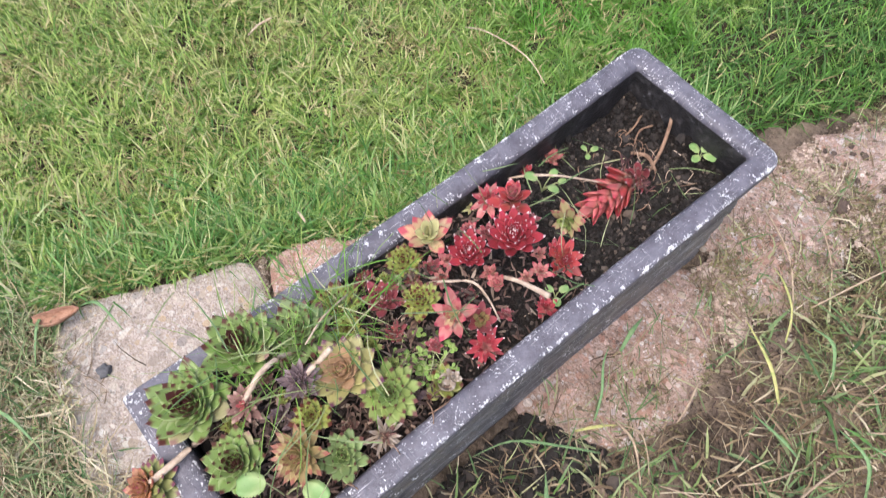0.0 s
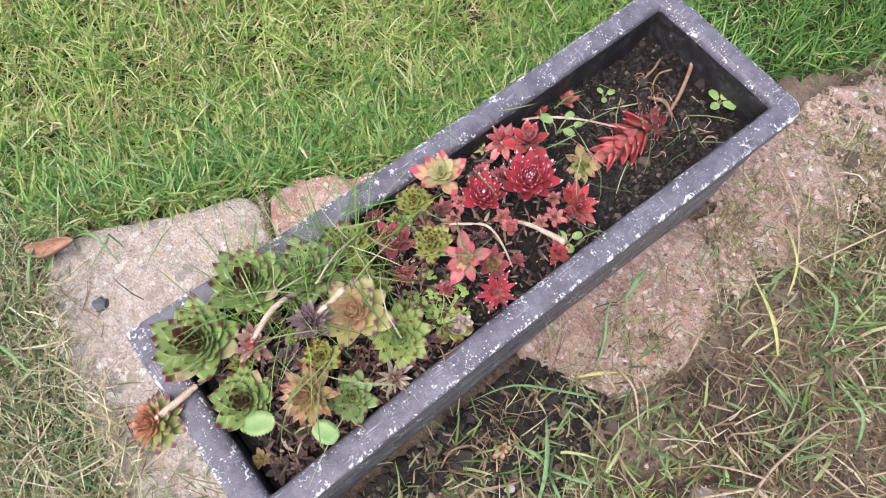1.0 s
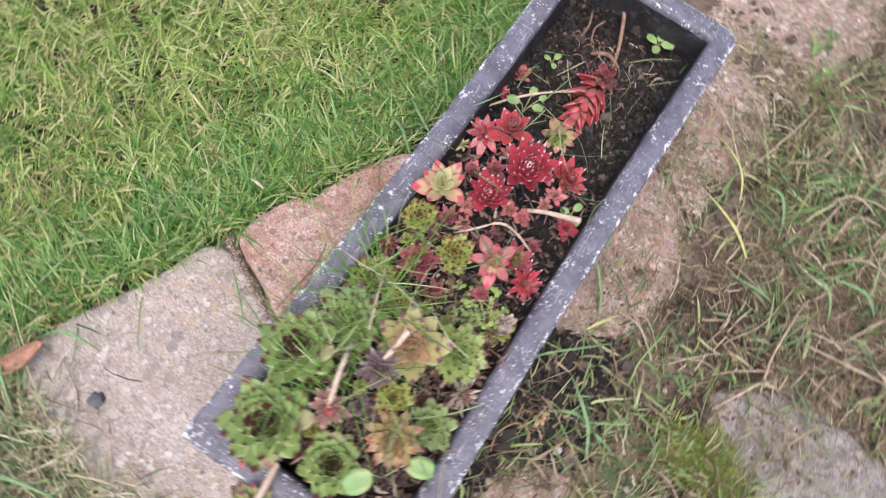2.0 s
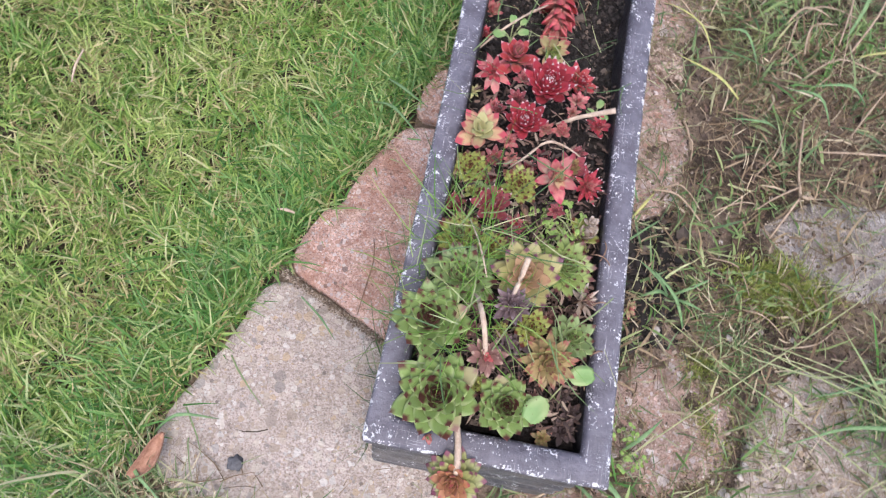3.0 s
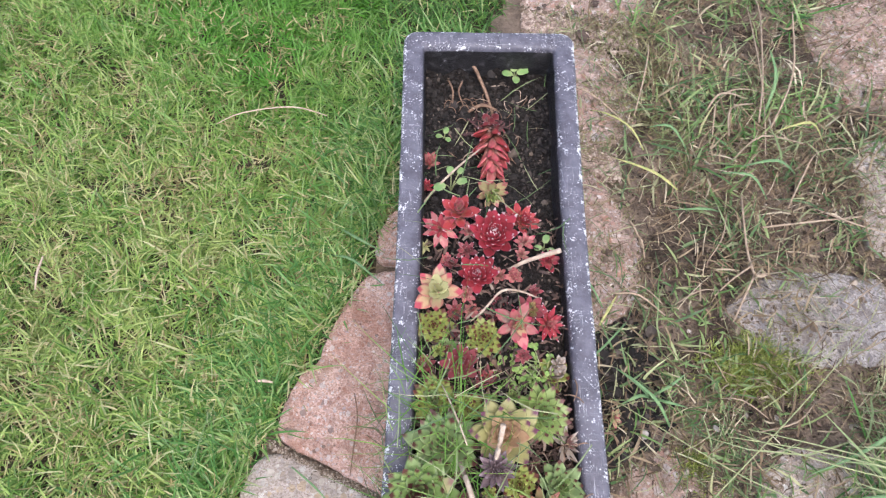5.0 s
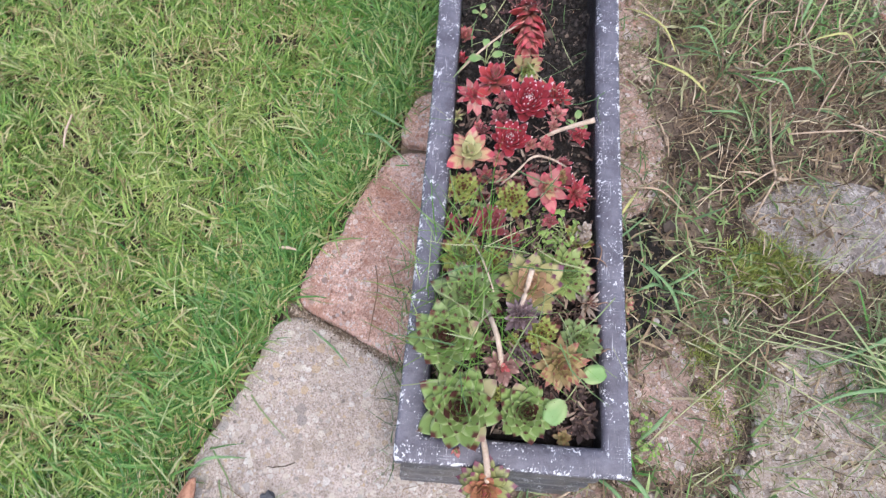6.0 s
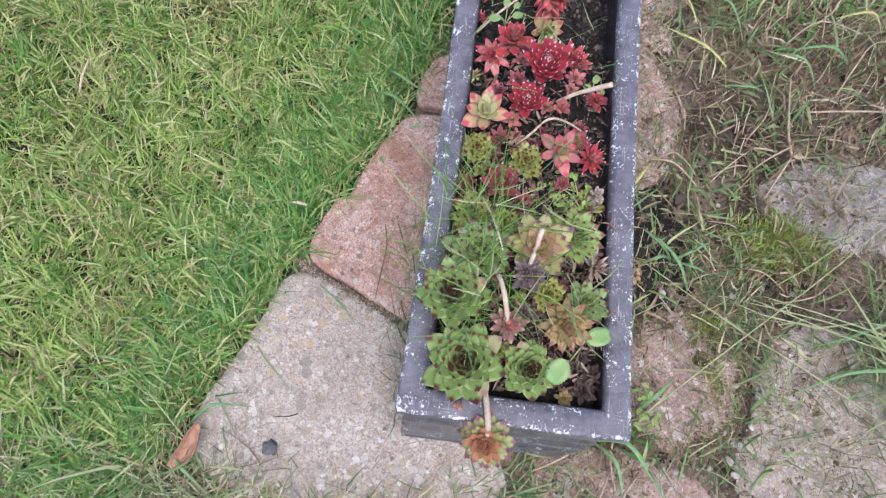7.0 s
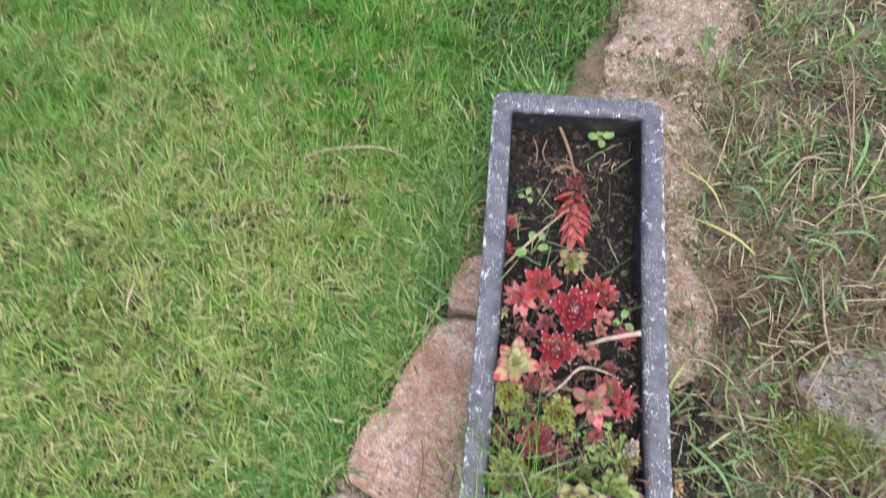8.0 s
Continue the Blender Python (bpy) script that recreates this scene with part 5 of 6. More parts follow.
n = 3600
x = np.concatenate([rng.normal(0.342, 0.026, n), rng.normal(0.246, 0.011, n // 4), rng.normal(0.262, 0.014, n // 4)])
y = np.concatenate([rng.normal(0.28, 0.017, n), rng.normal(0.165, 0.009, n // 4), rng.normal(0.09, 0.02, n // 4)])
me = blades("moss_cushion", np.stack([x, y, scatter_z(x, y)], 1), rng.uniform(0, 6.28, len(x)), rng.uniform(0, 0.9, len(x)), np.concatenate([rng.uniform(0.008, 0.019, n), rng.uniform(0.003, 0.009, len(x) - n)]), rng.uniform(0.001, 0.0018, len(x)), rng.uniform(0, 0.6, len(x)), MOSS, rng)
tagged(new("moss_cushion", me), "yellow-green moss cushions in the paving joints", "moss", kind="stuff")

n = 5200
x = np.concatenate([rng.normal(0.143, 0.028, n), rng.normal(0.12, 0.012, n // 3)])
y = np.concatenate([rng.normal(0.24, 0.06, n), rng.uniform(0.02, 0.2, n // 3)])
keep = ~in_trough(x, y, 0.0) & ~on_stone(x, y)
x, y = x[keep], y[keep]
tagged(new("spilt_soil", lumps("spilt_soil", np.stack([x, y, scatter_z(x, y) + 0.001], 1), rng.gamma(2.0, 0.0014, len(x)) + 0.0012, CRUMB, rng)), "dark potting soil spilt beside the trough", "soil", kind="stuff")
n = 9000
x, y = rng.uniform(0.1, 0.75, n), rng.uniform(-0.25, 1.15, n)
keep = ~in_trough(x, y, 0.0) & ~on_stone(x, y)
x, y = x[keep], y[keep]
tagged(new("earth_crumbs", lumps("earth_crumbs", np.stack([x, y, scatter_z(x, y) + 0.001], 1), rng.gamma(1.6, 0.0007, len(x)) + 0.0007, EARTH_CRUMB, rng)), "crumbs of earth between paving stones", "earth", kind="stuff")

# ---- loose bits on the paving ----
def pebble(at, size, material, label, seed):
    r = np.random.default_rng(seed)
    bm = bmesh.new()
    bmesh.ops.create_icosphere(bm, subdivisions=3, radius=1.0)
    for v in bm.verts:
        v.co *= 1 + 0.5 * noise.noise(v.co * 1.6 + Vector((seed, 0, 0))) + 0.06 * noise.noise(v.co * 6)
        v.co = Vector((v.co.x * size[0], v.co.y * size[1], v.co.z * size[2]))
    me = bpy.data.meshes.new("pebble")
    bm.to_mesh(me), bm.free()
    me.materials.append(material)
    me.polygons.foreach_set("use_smooth", [True] * len(me.polygons))
    ob = new("pebble", me)
    ob.matrix_basis = pose(*at, 0, 0, float(r.uniform(0, 360)))
    tagged(ob, label, "pebble")


pebble((-0.241, -0.04, 0.009), (0.0085, 0.0075, 0.004), DARK_PEBBLE, "dark grey pebble on the pale slab", 1)
for k, (px, py, s) in enumerate([(0.3, 0.207, 0.005), (0.17, 0.31, 0.007), (0.3, 0.05, 0.005), (0.16, 0.17, 0.005), (0.27, 0.33, 0.004), (0.36, 0.22, 0.005), (0.22, 0.37, 0.004), (0.285, 0.03, 0.007), (0.31, 0.085, 0.006)]):
    pebble((px, py, ground_z(px, py) + 0.001 if not inside(STONES[7][3], [px], [py])[0] else -0.001), (s * 0.8, s * 0.6, s * 0.35), PALE_PEBBLE, "small pale pebble on the earth", 20 + k)


def dry_leaf():
    verts, faces = [], []
    for i in range(13):
        s = i / 12
        for k in range(9):
            w = (k / 8 - 0.5) * 2
            half = 0.011 * math.sin(math.pi * (0.08 + 0.9 * s)) ** 0.7
            roll = w * 1.9
            verts.append((half * math.sin(roll) * 0.8 + 0.004 * math.sin(s * 4), 0.052 * (s - 0.5), 0.008 - half * (math.cos(roll) - 0.4) * 0.9 + 0.002 * noise.noise(Vector((s * 6, w * 3, 0)))))
    for i in range(12):
        for k in range(8):
            faces.append((i * 9 + k, i * 9 + k + 1, i * 9 + k + 10, i * 9 + k + 9))
    me = mesh_of("fallen_leaf", verts, faces, DRY_LEAF)
    ob = new("fallen_leaf", me)
    ob.matrix_basis = pose(-0.326, -0.05, 0.022, 0, 0, -25)
    mod = ob.modifiers.new("thickness", "SOLIDIFY")
    mod.thickness = 0.0006
    tagged(ob, "curled dry brown leaf at the lawn edge", "leaf")


dry_leaf()
ystem = holder("dry_straw", pose(0, 0, 0), "forked pale dry grass stem lying on the earth", "straw")
part("stem", tube("stem", [(0.352, 0.396, 0.02), (0.35, 0.43, 0.018), (0.352, 0.475, 0.02), (0.36, 0.52, 0.012)], (0.0016, 0.0016, 0.0014, 0.001), DULL_STALK), ystem)
part("branch", tube("branch", [(0.352, 0.396, 0.02), (0.335, 0.365, 0.014), (0.318, 0.335, 0.012)], (0.0016, 0.0015, 0.001), DULL_STALK), ystem)
part("branch", tube("branch", [(0.352, 0.41, 0.02), (0.325, 0.392, 0.016), (0.3, 0.37, 0.012)], (0.0013, 0.0012, 0.0008), DULL_STALK), ystem)
part("husk", tube("husk", [(0.352, 0.396, 0.021), (0.36, 0.395, 0.022), (0.368, 0.397, 0.021)], (0.0015, 0.0032, 0.001), DULL_STALK), ystem)
for pts in ([(0.2, 0.475, 0.016), (0.205, 0.458, 0.022), (0.214, 0.437, 0.012)], [(0.17, 0.37, 0.014), (0.2, 0.366, 0.02), (0.235, 0.345, 0.004)], [(0.38, 0.47, 0.012), (0.44, 0.475, 0.02), (0.52, 0.49, 0.01)],
            [(0.36, 0.62, 0.01), (0.365, 0.66, 0.02), (0.4, 0.67, 0.02)], [(0.42, 0.63, 0.012), (0.45, 0.7, 0.05), (0.46, 0.8, 0.07)], [(0.1, 0.72, 0.014), (0.16, 0.69, 0.016), (0.2, 0.65, 0.014), (0.23, 0.61, 0.008)]):
    stick("dry_straw", pts, (0.0014, 0.0015, 0.001, 0.0008)[:len(pts)], DULL_STALK, "pale dry grass stem lying on the earth", "straw", "dry stems on the earth")
for k in range(3):
    y0 = 0.13 + 0.009 * k + rnd.uniform(-0.006, 0.006)
    stick("wild_grass", [(0.58, y0 - 0.03, 0.02), (0.48, y0, 0.05), (0.38, y0 + 0.025, 0.05), (rnd.uniform(0.25, 0.31), y0 + rnd.uniform(0.03, 0.06), 0.035)], (0.0009, 0.0009, 0.0008, 0.0005), GREEN_STEM, "long thin green grass stalk bending over the slab", "grass", "long grass stalks")
stick("wild_grass", [(0.46, 0.06, 0.02), (0.337, 0.122, 0.035), (0.273, 0.154, 0.034), (0.159, 0.23, 0.02)], (0.0008, 0.0008, 0.0007, 0.0005), GREEN_STEM, "long thin grass stalk crossing the path", "grass", "long grass stalks")
stick("wild_grass", [(0.17, 0.045, 0.01), (0.268, 0.138, 0.042), (0.365, 0.224, 0.046), (0.46, 0.315, 0.05)], (0.0008, 0.0008, 0.0007, 0.0005), GREEN_STEM, "long thin grass stalk crossing the path", "grass", "long grass stalks")

# long soft blades over the slab joints
r2 = np.random.default_rng(77)
n = 80
x, y = r2.normal(0.53, 0.04, n), r2.normal(0.14, 0.045, n)
grass("long_grass", "long soft grass blades lying over the slab", x, y, PALE_BLADE, (0.09, 0.19), (0.0014, 0.0034), (0.75, 1.2), (0.1, 0.5), r2, az=r2.normal(math.pi * 1.0, 0.85, n))
n = 110
x, y = r2.uniform(-0.118, -0.107, n), r2.uniform(-0.01, 0.27, n)
grass("rim_grass", "thin grass growing up against the trough wall", x, y, WEED, (0.03, 0.1), (0.0007, 0.0018), (0.05, 0.35), (0.0, 0.5), r2)
n = 170
x, y = r2.uniform(-0.085, -0.01, n), r2.uniform(0.08, 0.21, n)
grass("fine_grass", "fine pale grass growing through the rosettes", x, y, LAWN, (0.045, 0.09), (0.0006, 0.0013), (0.4, 1.4), (0.0, 0.8), r2, z=np.array([soil_z(a, b) for a, b in zip(x, y)]) + 0.016)
# withered scraps between the rosettes
n = 2400
x, y = r2.uniform(-0.072, 0.072, n), np.where(r2.random(n) < 0.5, r2.uniform(0.035, 0.22, n), r2.uniform(0.035, 0.385, n))
z = np.array([soil_z(a, b) for a, b in zip(x, y)]) + r2.uniform(0.001, 0.016, n)
me = blades("withered_scraps", np.stack([x, y, z], 1), r2.uniform(0, 6.28, n), r2.uniform(0.6, 1.5, n), r2.uniform(0.004, 0.014, n), r2.uniform(0.0008, 0.0034, n), r2.uniform(-0.4, 1.2, n), SCRAP, r2)
tagged(new("withered_scraps", me), "withered brown and pink leaf scraps between rosettes", "litter", kind="stuff")


def ribbon(name, points, width, material, label, group=""):
    """A folded grass leaf along the points."""
    pts = [Vector(p) for p in points]
    verts, faces = [], []
    n = 4 * (len(pts) - 1)
    for i in range(n + 1):
        t = i / n * (len(pts) - 1)
        k = min(int(t), len(pts) - 2)
        u = t - k
        a, b, c, d = pts[max(k - 1, 0)], pts[k], pts[k + 1], pts[min(k + 2, len(pts) - 1)]
        p = 0.5 * (2 * b + (c - a) * u + (2 * a - 5 * b + 4 * c - d) * u * u + (3 * b - a - 3 * c + d) * u ** 3)
        way = (pts[k + 1] - pts[k]).normalized()
        side = way.cross(Vector((0, 0, 1))).normalized()
        s = i / n
        w = width * 0.38 * (0.6 + 0.8 * s if s < 0.5 else max(0.02, 2 * (1 - s)) ** 0.8)
        verts += [p - side * w + Vector((0, 0, w * 0.35)), p, p + side * w + Vector((0, 0, w * 0.35))]
    for i in range(n):
        for k in (0, 1):
            faces.append((3 * i + k, 3 * i + k + 1, 3 * i + k + 4, 3 * i + k + 3))
    ob = new(name, mesh_of(name, verts, faces, material))
    ob.modifiers.new("thickness", "SOLIDIFY").thickness = 0.0004
    tagged(ob, label, "grass", group)


GREEN_BLADE, TURNING = "broad green grass blade lying on the earth", "grass blade turning yellow on the earth"
for pts, w, mat, label in [
        ([(0.275, 0.53, 0.006), (0.24, 0.55, 0.02), (0.185, 0.578, 0.014)], 0.006, LEAF_TURNING, TURNING),
        ([(0.204, 0.24, 0.0), (0.185, 0.25, 0.025), (0.16, 0.272, 0.02)], 0.006, LEAF_BLADE, GREEN_BLADE), ([(0.204, 0.24, 0.0), (0.185, 0.236, 0.024), (0.162, 0.226, 0.014)], 0.006, LEAF_BLADE, GREEN_BLADE),
        ([(0.204, 0.24, 0.0), (0.225, 0.25, 0.02), (0.25, 0.268, 0.014)], 0.005, LEAF_BLADE, GREEN_BLADE),
        ([(0.204, 0.24, 0.0), (0.22, 0.23, 0.02), (0.245, 0.226, 0.012)], 0.005, LEAF_BLADE, GREEN_BLADE),
        ([(0.115, 0.012, 0.0), (0.15, 0.012, 0.022), (0.175, -0.014, 0.02), (0.2, -0.045, 0.008)], 0.007, LEAF_BLADE, GREEN_BLADE), ([(0.115, 0.012, 0.0), (0.14, -0.01, 0.02), (0.152, -0.05, 0.008)], 0.006, LEAF_BLADE, GREEN_BLADE),
        ([(0.165, 0.05, 0.0), (0.182, 0.068, 0.02), (0.206, 0.094, 0.012)], 0.006, LEAF_BLADE, GREEN_BLADE), ([(0.15, 0.33, 0.004), (0.163, 0.351, 0.012), (0.176, 0.372, 0.006)], 0.005, LEAF_TURNING, TURNING),
        ([(0.225, 0.205, 0.0), (0.203, 0.23, 0.03), (0.172, 0.256, 0.04)], 0.006, LEAF_BLADE, GREEN_BLADE), ([(0.185, 0.335, 0.004), (0.154, 0.301, 0.03), (0.116, 0.262, 0.034), (0.1, 0.22, 0.02)], 0.0035, LEAF_BLADE, "long thin grass blade arching by the trough"),
        ([(0.156, 0.355, 0.004), (0.14, 0.378, 0.02), (0.118, 0.4, 0.03), (0.108, 0.42, 0.03)], 0.004, LEAF_BLADE, GREEN_BLADE), ([(0.119, 0.43, 0.02), (0.112, 0.452, 0.034), (0.108, 0.476, 0.03)], 0.007, LEAF_BLADE, GREEN_BLADE),
        ([(0.4, 0.52, 0.0), (0.37, 0.54, 0.03), (0.33, 0.55, 0.02)], 0.006, LEAF_BLADE, GREEN_BLADE), ([(0.45, 0.56, 0.0), (0.41, 0.565, 0.03), (0.36, 0.56, 0.02)], 0.007, LEAF_BLADE, GREEN_BLADE), ([(0.42, 0.66, 0.0), (0.43, 0.7, 0.04), (0.425, 0.75, 0.05)], 0.007, LEAF_BLADE, GREEN_BLADE),
        ([(0.5, 0.62, 0.0), (0.47, 0.63, 0.03), (0.42, 0.62, 0.02)], 0.006, LEAF_TURNING, TURNING), ([(0.3, 0.6, 0.0), (0.27, 0.62, 0.03), (0.24, 0.625, 0.02)], 0.006, LEAF_BLADE, GREEN_BLADE), ([(0.52, 0.25, 0.0), (0.47, 0.2, 0.04), (0.42, 0.17, 0.03), (0.37, 0.15, 0.012)], 0.006, LEAF_BLADE, GREEN_BLADE),
        ([(0.52, 0.15, 0.0), (0.46, 0.13, 0.04), (0.4, 0.12, 0.03), (0.34, 0.09, 0.012)], 0.006, LEAF_BLADE, GREEN_BLADE), ([(0.54, 0.1, 0.0), (0.48, 0.1, 0.04), (0.42, 0.085, 0.03)], 0.006, LEAF_BLADE, GREEN_BLADE), ([(0.33, 0.5, 0.0), (0.3, 0.49, 0.025), (0.26, 0.495, 0.012)], 0.005, LEAF_BLADE, GREEN_BLADE),
        ([(-0.36, -0.05, 0.0), (-0.33, -0.07, 0.03), (-0.29, -0.1, 0.012)], 0.005, LEAF_BLADE, GREEN_BLADE), ([(-0.34, -0.03, 0.0), (-0.31, -0.005, 0.03), (-0.27, 0.0, 0.012)], 0.005, LEAF_BLADE, GREEN_BLADE), ([(-0.2, 0.42, 0.01), (-0.165, 0.4, 0.04), (-0.125, 0.37, 0.03)], 0.005, LEAF_BLADE, "broad green grass blade reaching over the brick"),
        ([(-0.19, 0.46, 0.01), (-0.16, 0.43, 0.04), (-0.125, 0.415, 0.03)], 0.005, LEAF_BLADE, "broad green grass blade reaching over the brick"), ([(-0.3, -0.17, 0.0), (-0.25, -0.14, 0.03), (-0.19, -0.13, 0.012)], 0.005, LEAF_BLADE, GREEN_BLADE), ([(-0.22, 0.15, 0.012), (-0.19, 0.128, 0.02), (-0.17, 0.108, 0.012)], 0.003, LEAF_BLADE, "thin grass blade lying on the pale slab")]:
    ribbon("wild_grass", pts, w, mat, label, "broad grass blades")
for pts, rr in [([(0.18, 0.372, 0.014), (0.195, 0.377, 0.026), (0.212, 0.372, 0.022), (0.234, 0.36, 0.004)], 0.0016), ([(0.204, 0.455, 0.012), (0.21, 0.44, 0.026), (0.216, 0.422, 0.01)], 0.002), ([(0.349, 0.676, 0.012), (0.37, 0.69, 0.024), (0.4, 0.692, 0.024), (0.434, 0.688, 0.016)], 0.0018),
                ([(0.349, 0.676, 0.012), (0.34, 0.65, 0.02), (0.336, 0.62, 0.01)], 0.0018), ([(0.43, 0.874, 0.01), (0.405, 0.726, 0.05), (0.39, 0.62, 0.06), (0.384, 0.56, 0.05)], 0.0013), ([(0.42, 0.5, 0.012), (0.44, 0.54, 0.03), (0.47, 0.58, 0.03), (0.53, 0.6, 0.012)], 0.0018),
                ([(0.36, 0.58, 0.01), (0.4, 0.61, 0.024), (0.46, 0.6, 0.02)], 0.0018), ([(0.46, 0.5, 0.01), (0.5, 0.47, 0.024), (0.56, 0.46, 0.012)], 0.0016), ([(0.3, 0.42, 0.006), (0.32, 0.45, 0.018), (0.335, 0.49, 0.01)], 0.0013), ([(0.25, 0.36, 0.004), (0.28, 0.375, 0.016), (0.31, 0.38, 0.006)], 0.0012),
                ([(0.25, 0.3, 0.0), (0.28, 0.29, 0.014), (0.3, 0.26, 0.004)], 0.0012), ([(0.28, 0.24, 0.0), (0.31, 0.235, 0.016), (0.34, 0.215, 0.01)], 0.0013), ([(0.33, 0.2, 0.004), (0.37, 0.21, 0.018), (0.4, 0.235, 0.01)], 0.0013), ([(0.41, 0.3, 0.006), (0.47, 0.36, 0.02), (0.53, 0.4, 0.012)], 0.0012),
                ([(0.15, 0.04, 0.0), (0.135, 0.0, 0.012), (0.145, -0.04, 0.004)], 0.002), ([(0.17, -0.02, 0.0), (0.15, -0.05, 0.012), (0.16, -0.09, 0.004)], 0.0022)]:
    stick("dry_straw", pts, [0.75 * rr * (0.75 + 0.25 * math.sin(2.2 * k)) for k in range(len(pts))], DULL_STALK, "pale dry grass stem lying on the earth", "straw", "dry stems on the earth")
stick("straw", [(-0.273, 0.247, 0.02), (-0.262, 0.247, 0.022), (-0.252, 0.246, 0.02)], (0.0012, 0.002, 0.0012), STALK, "pale bit of straw caught in the lawn", "straw")
stick("straw", [(-0.57, 0.36, 0.02), (-0.566, 0.378, 0.032), (-0.562, 0.4, 0.036)], (0.001, 0.0016, 0.0012), STALK, "pale bit of straw caught in the lawn", "straw")
stick("straw", [(-0.38, 0.62, 0.02), (-0.34, 0.63, 0.034), (-0.27, 0.64, 0.036), (-0.22, 0.63, 0.03)], (0.0006, 0.001, 0.001, 0.0006), STALK, "long pale grass stem lying on the lawn", "straw")

# straw over the slab in front of the trough
n = 1500
x, y = r2.uniform(-0.36, 0.0, n), r2.uniform(-0.32, -0.06, n)
keep = r2.random(n) < 0.7 + 0.8 * field(x, y, 14, 44.0) - 4.5 * (y + 0.17) * (x > -0.28)
x, y = x[keep], y[keep]
grass("loose_straw", "loose pale straw scattered on the paving", x, y, STRAW, (0.02, 0.06), (0.0008, 0.002), (1.0, 1.5), (-0.2, 0.3), r2, z=np.full(len(x), 0.004))
# rough grass in front of the pale slab
n = 6500
x, y = r2.uniform(-0.55, 0.02, n), r2.uniform(-0.42, -0.06, n)
keep = (y < np.interp(x, [-0.55, -0.36, -0.3, -0.2, -0.12, -0.04, 0.02], [0.0, -0.05, -0.082, -0.09, -0.088, -0.1, -0.14])) & (r2.random(n) < 0.8 + 0.9 * field(x, y, 15, 51.0))
x, y = x[keep], y[keep]
grass("rough_grass", "rough thin green grass with straw beside the slab", x, y, WEED, (0.03, 0.07), (0.001, 0.0026), (0.4, 1.3), (0.0, 1.0), r2)
n = 6500
x, y = r2.uniform(-0.55, 0.02, n), r2.uniform(-0.42, -0.07, n)
keep = (y < np.interp(x, [-0.55, -0.36, -0.3, -0.2, -0.12, -0.04, 0.02], [0.0, -0.045, -0.078, -0.084, -0.08, -0.095, -0.14])) & (r2.random(n) < 0.7 + 0.9 * field(x, y, 12, 61.0))
x, y = x[keep], y[keep]
grass("rough_straw", "pale dry straw among the rough grass", x, y, HAY, (0.015, 0.055), (0.0008, 0.0022), (0.8, 1.5), (-1.0, 1.2), r2, z=np.maximum(scatter_z(x, y), np.where(on_stone(x, y), 0.007, -1)) + r2.uniform(0, 0.012, len(x)))
# brown dead mats at the far end of the path
n = 700
x, y = r2.normal(0.42, 0.06, n), r2.normal(0.56, 0.06, n)
grass("dead_mat", "matted brown dead grass beside the path", x, y, STRAW, (0.02, 0.06), (0.0007, 0.0019), (0.7, 1.5), (-1.2, 1.4), r2)
# thin blades and fine roots at the bare end of the trough
n = 34
x, y = np.concatenate([r2.uniform(-0.075, -0.06, 14), r2.uniform(-0.01, 0.06, 20)]), np.concatenate([r2.uniform(0.4, 0.52, 14), r2.uniform(0.43, 0.57, 20)])
grass("seedling_grass", "thin young grass growing from the potting soil", x, y, WEED, (0.02, 0.05), (0.0006, 0.0013), (0.3, 1.3), (0.1, 0.8), r2, z=np.array([soil_z(a, b) for a, b in zip(x, y)]))

# fine cut grass lying on the plants
n = 150
x, y = rng.uniform(-0.085, 0.08, n), rng.uniform(0.04, 0.56, n)
heavy = rng.random(n) < np.where((x < 0) & (y > 0.07) & (y < 0.22), 1.0, 0.35)
x, y = x[heavy], y[heavy]
z = np.interp(y, [0.0, 0.1, 0.16, 0.25, 0.35, 0.42, 0.5], [0.228, 0.258, 0.252, 0.228, 0.228, 0.195, 0.152])
me = blades("grass_clippings", np.stack([x, y, z], 1), rng.uniform(0, 6.28, len(x)), rng.uniform(1.2, 1.55, len(x)), rng.uniform(0.025, 0.07, len(x)), rng.uniform(0.0007, 0.0015, len(x)), rng.uniform(-0.1, 0.4, len(x)), WEED, rng)
tagged(new("grass_clippings", me), "fine cut grass lying on the rosettes", "grass", kind="stuff")

# broad curled dead blades on the earth
n = 3000
x, y = r2.uniform(0.11, 0.68, n), r2.uniform(-0.05, 0.95, n)
keep = (r2.random(n) < np.where(on_stone(x, y), 0.1, 0.3) + 0.9 * field(x, y, 10, 71.0) + 0.35 * ((y > 0.4) & (x > 0.25))) & ~in_trough(x, y)
x, y = x[keep], y[keep]
grass("dead_blades", "broad curled tan dead grass blades on the earth", x, y, STRAW, (0.018, 0.05), (0.0012, 0.0034), (0.5, 1.5), (-1.6, 2.0), r2, z=np.maximum(scatter_z(x, y), -0.006) + r2.uniform(0.0, 0.008, len(x)))
# short broad green blades among them
n = 1100
x, y = r2.uniform(0.11, 0.68, n), r2.uniform(0.0, 0.95, n)
keep = (r2.random(n) < np.where(on_stone(x, y), 0.06, 0.3) + 0.9 * field(x, y, 11, 81.0) + 0.25 * (y > 0.4)) & ~in_trough(x, y)
x, y = x[keep], y[keep]
grass("short_blades", "short broad green blades on the trodden earth", x, y, WEED, (0.015, 0.042), (0.0024, 0.005), (0.4, 1.4), (-0.2, 1.2), r2)

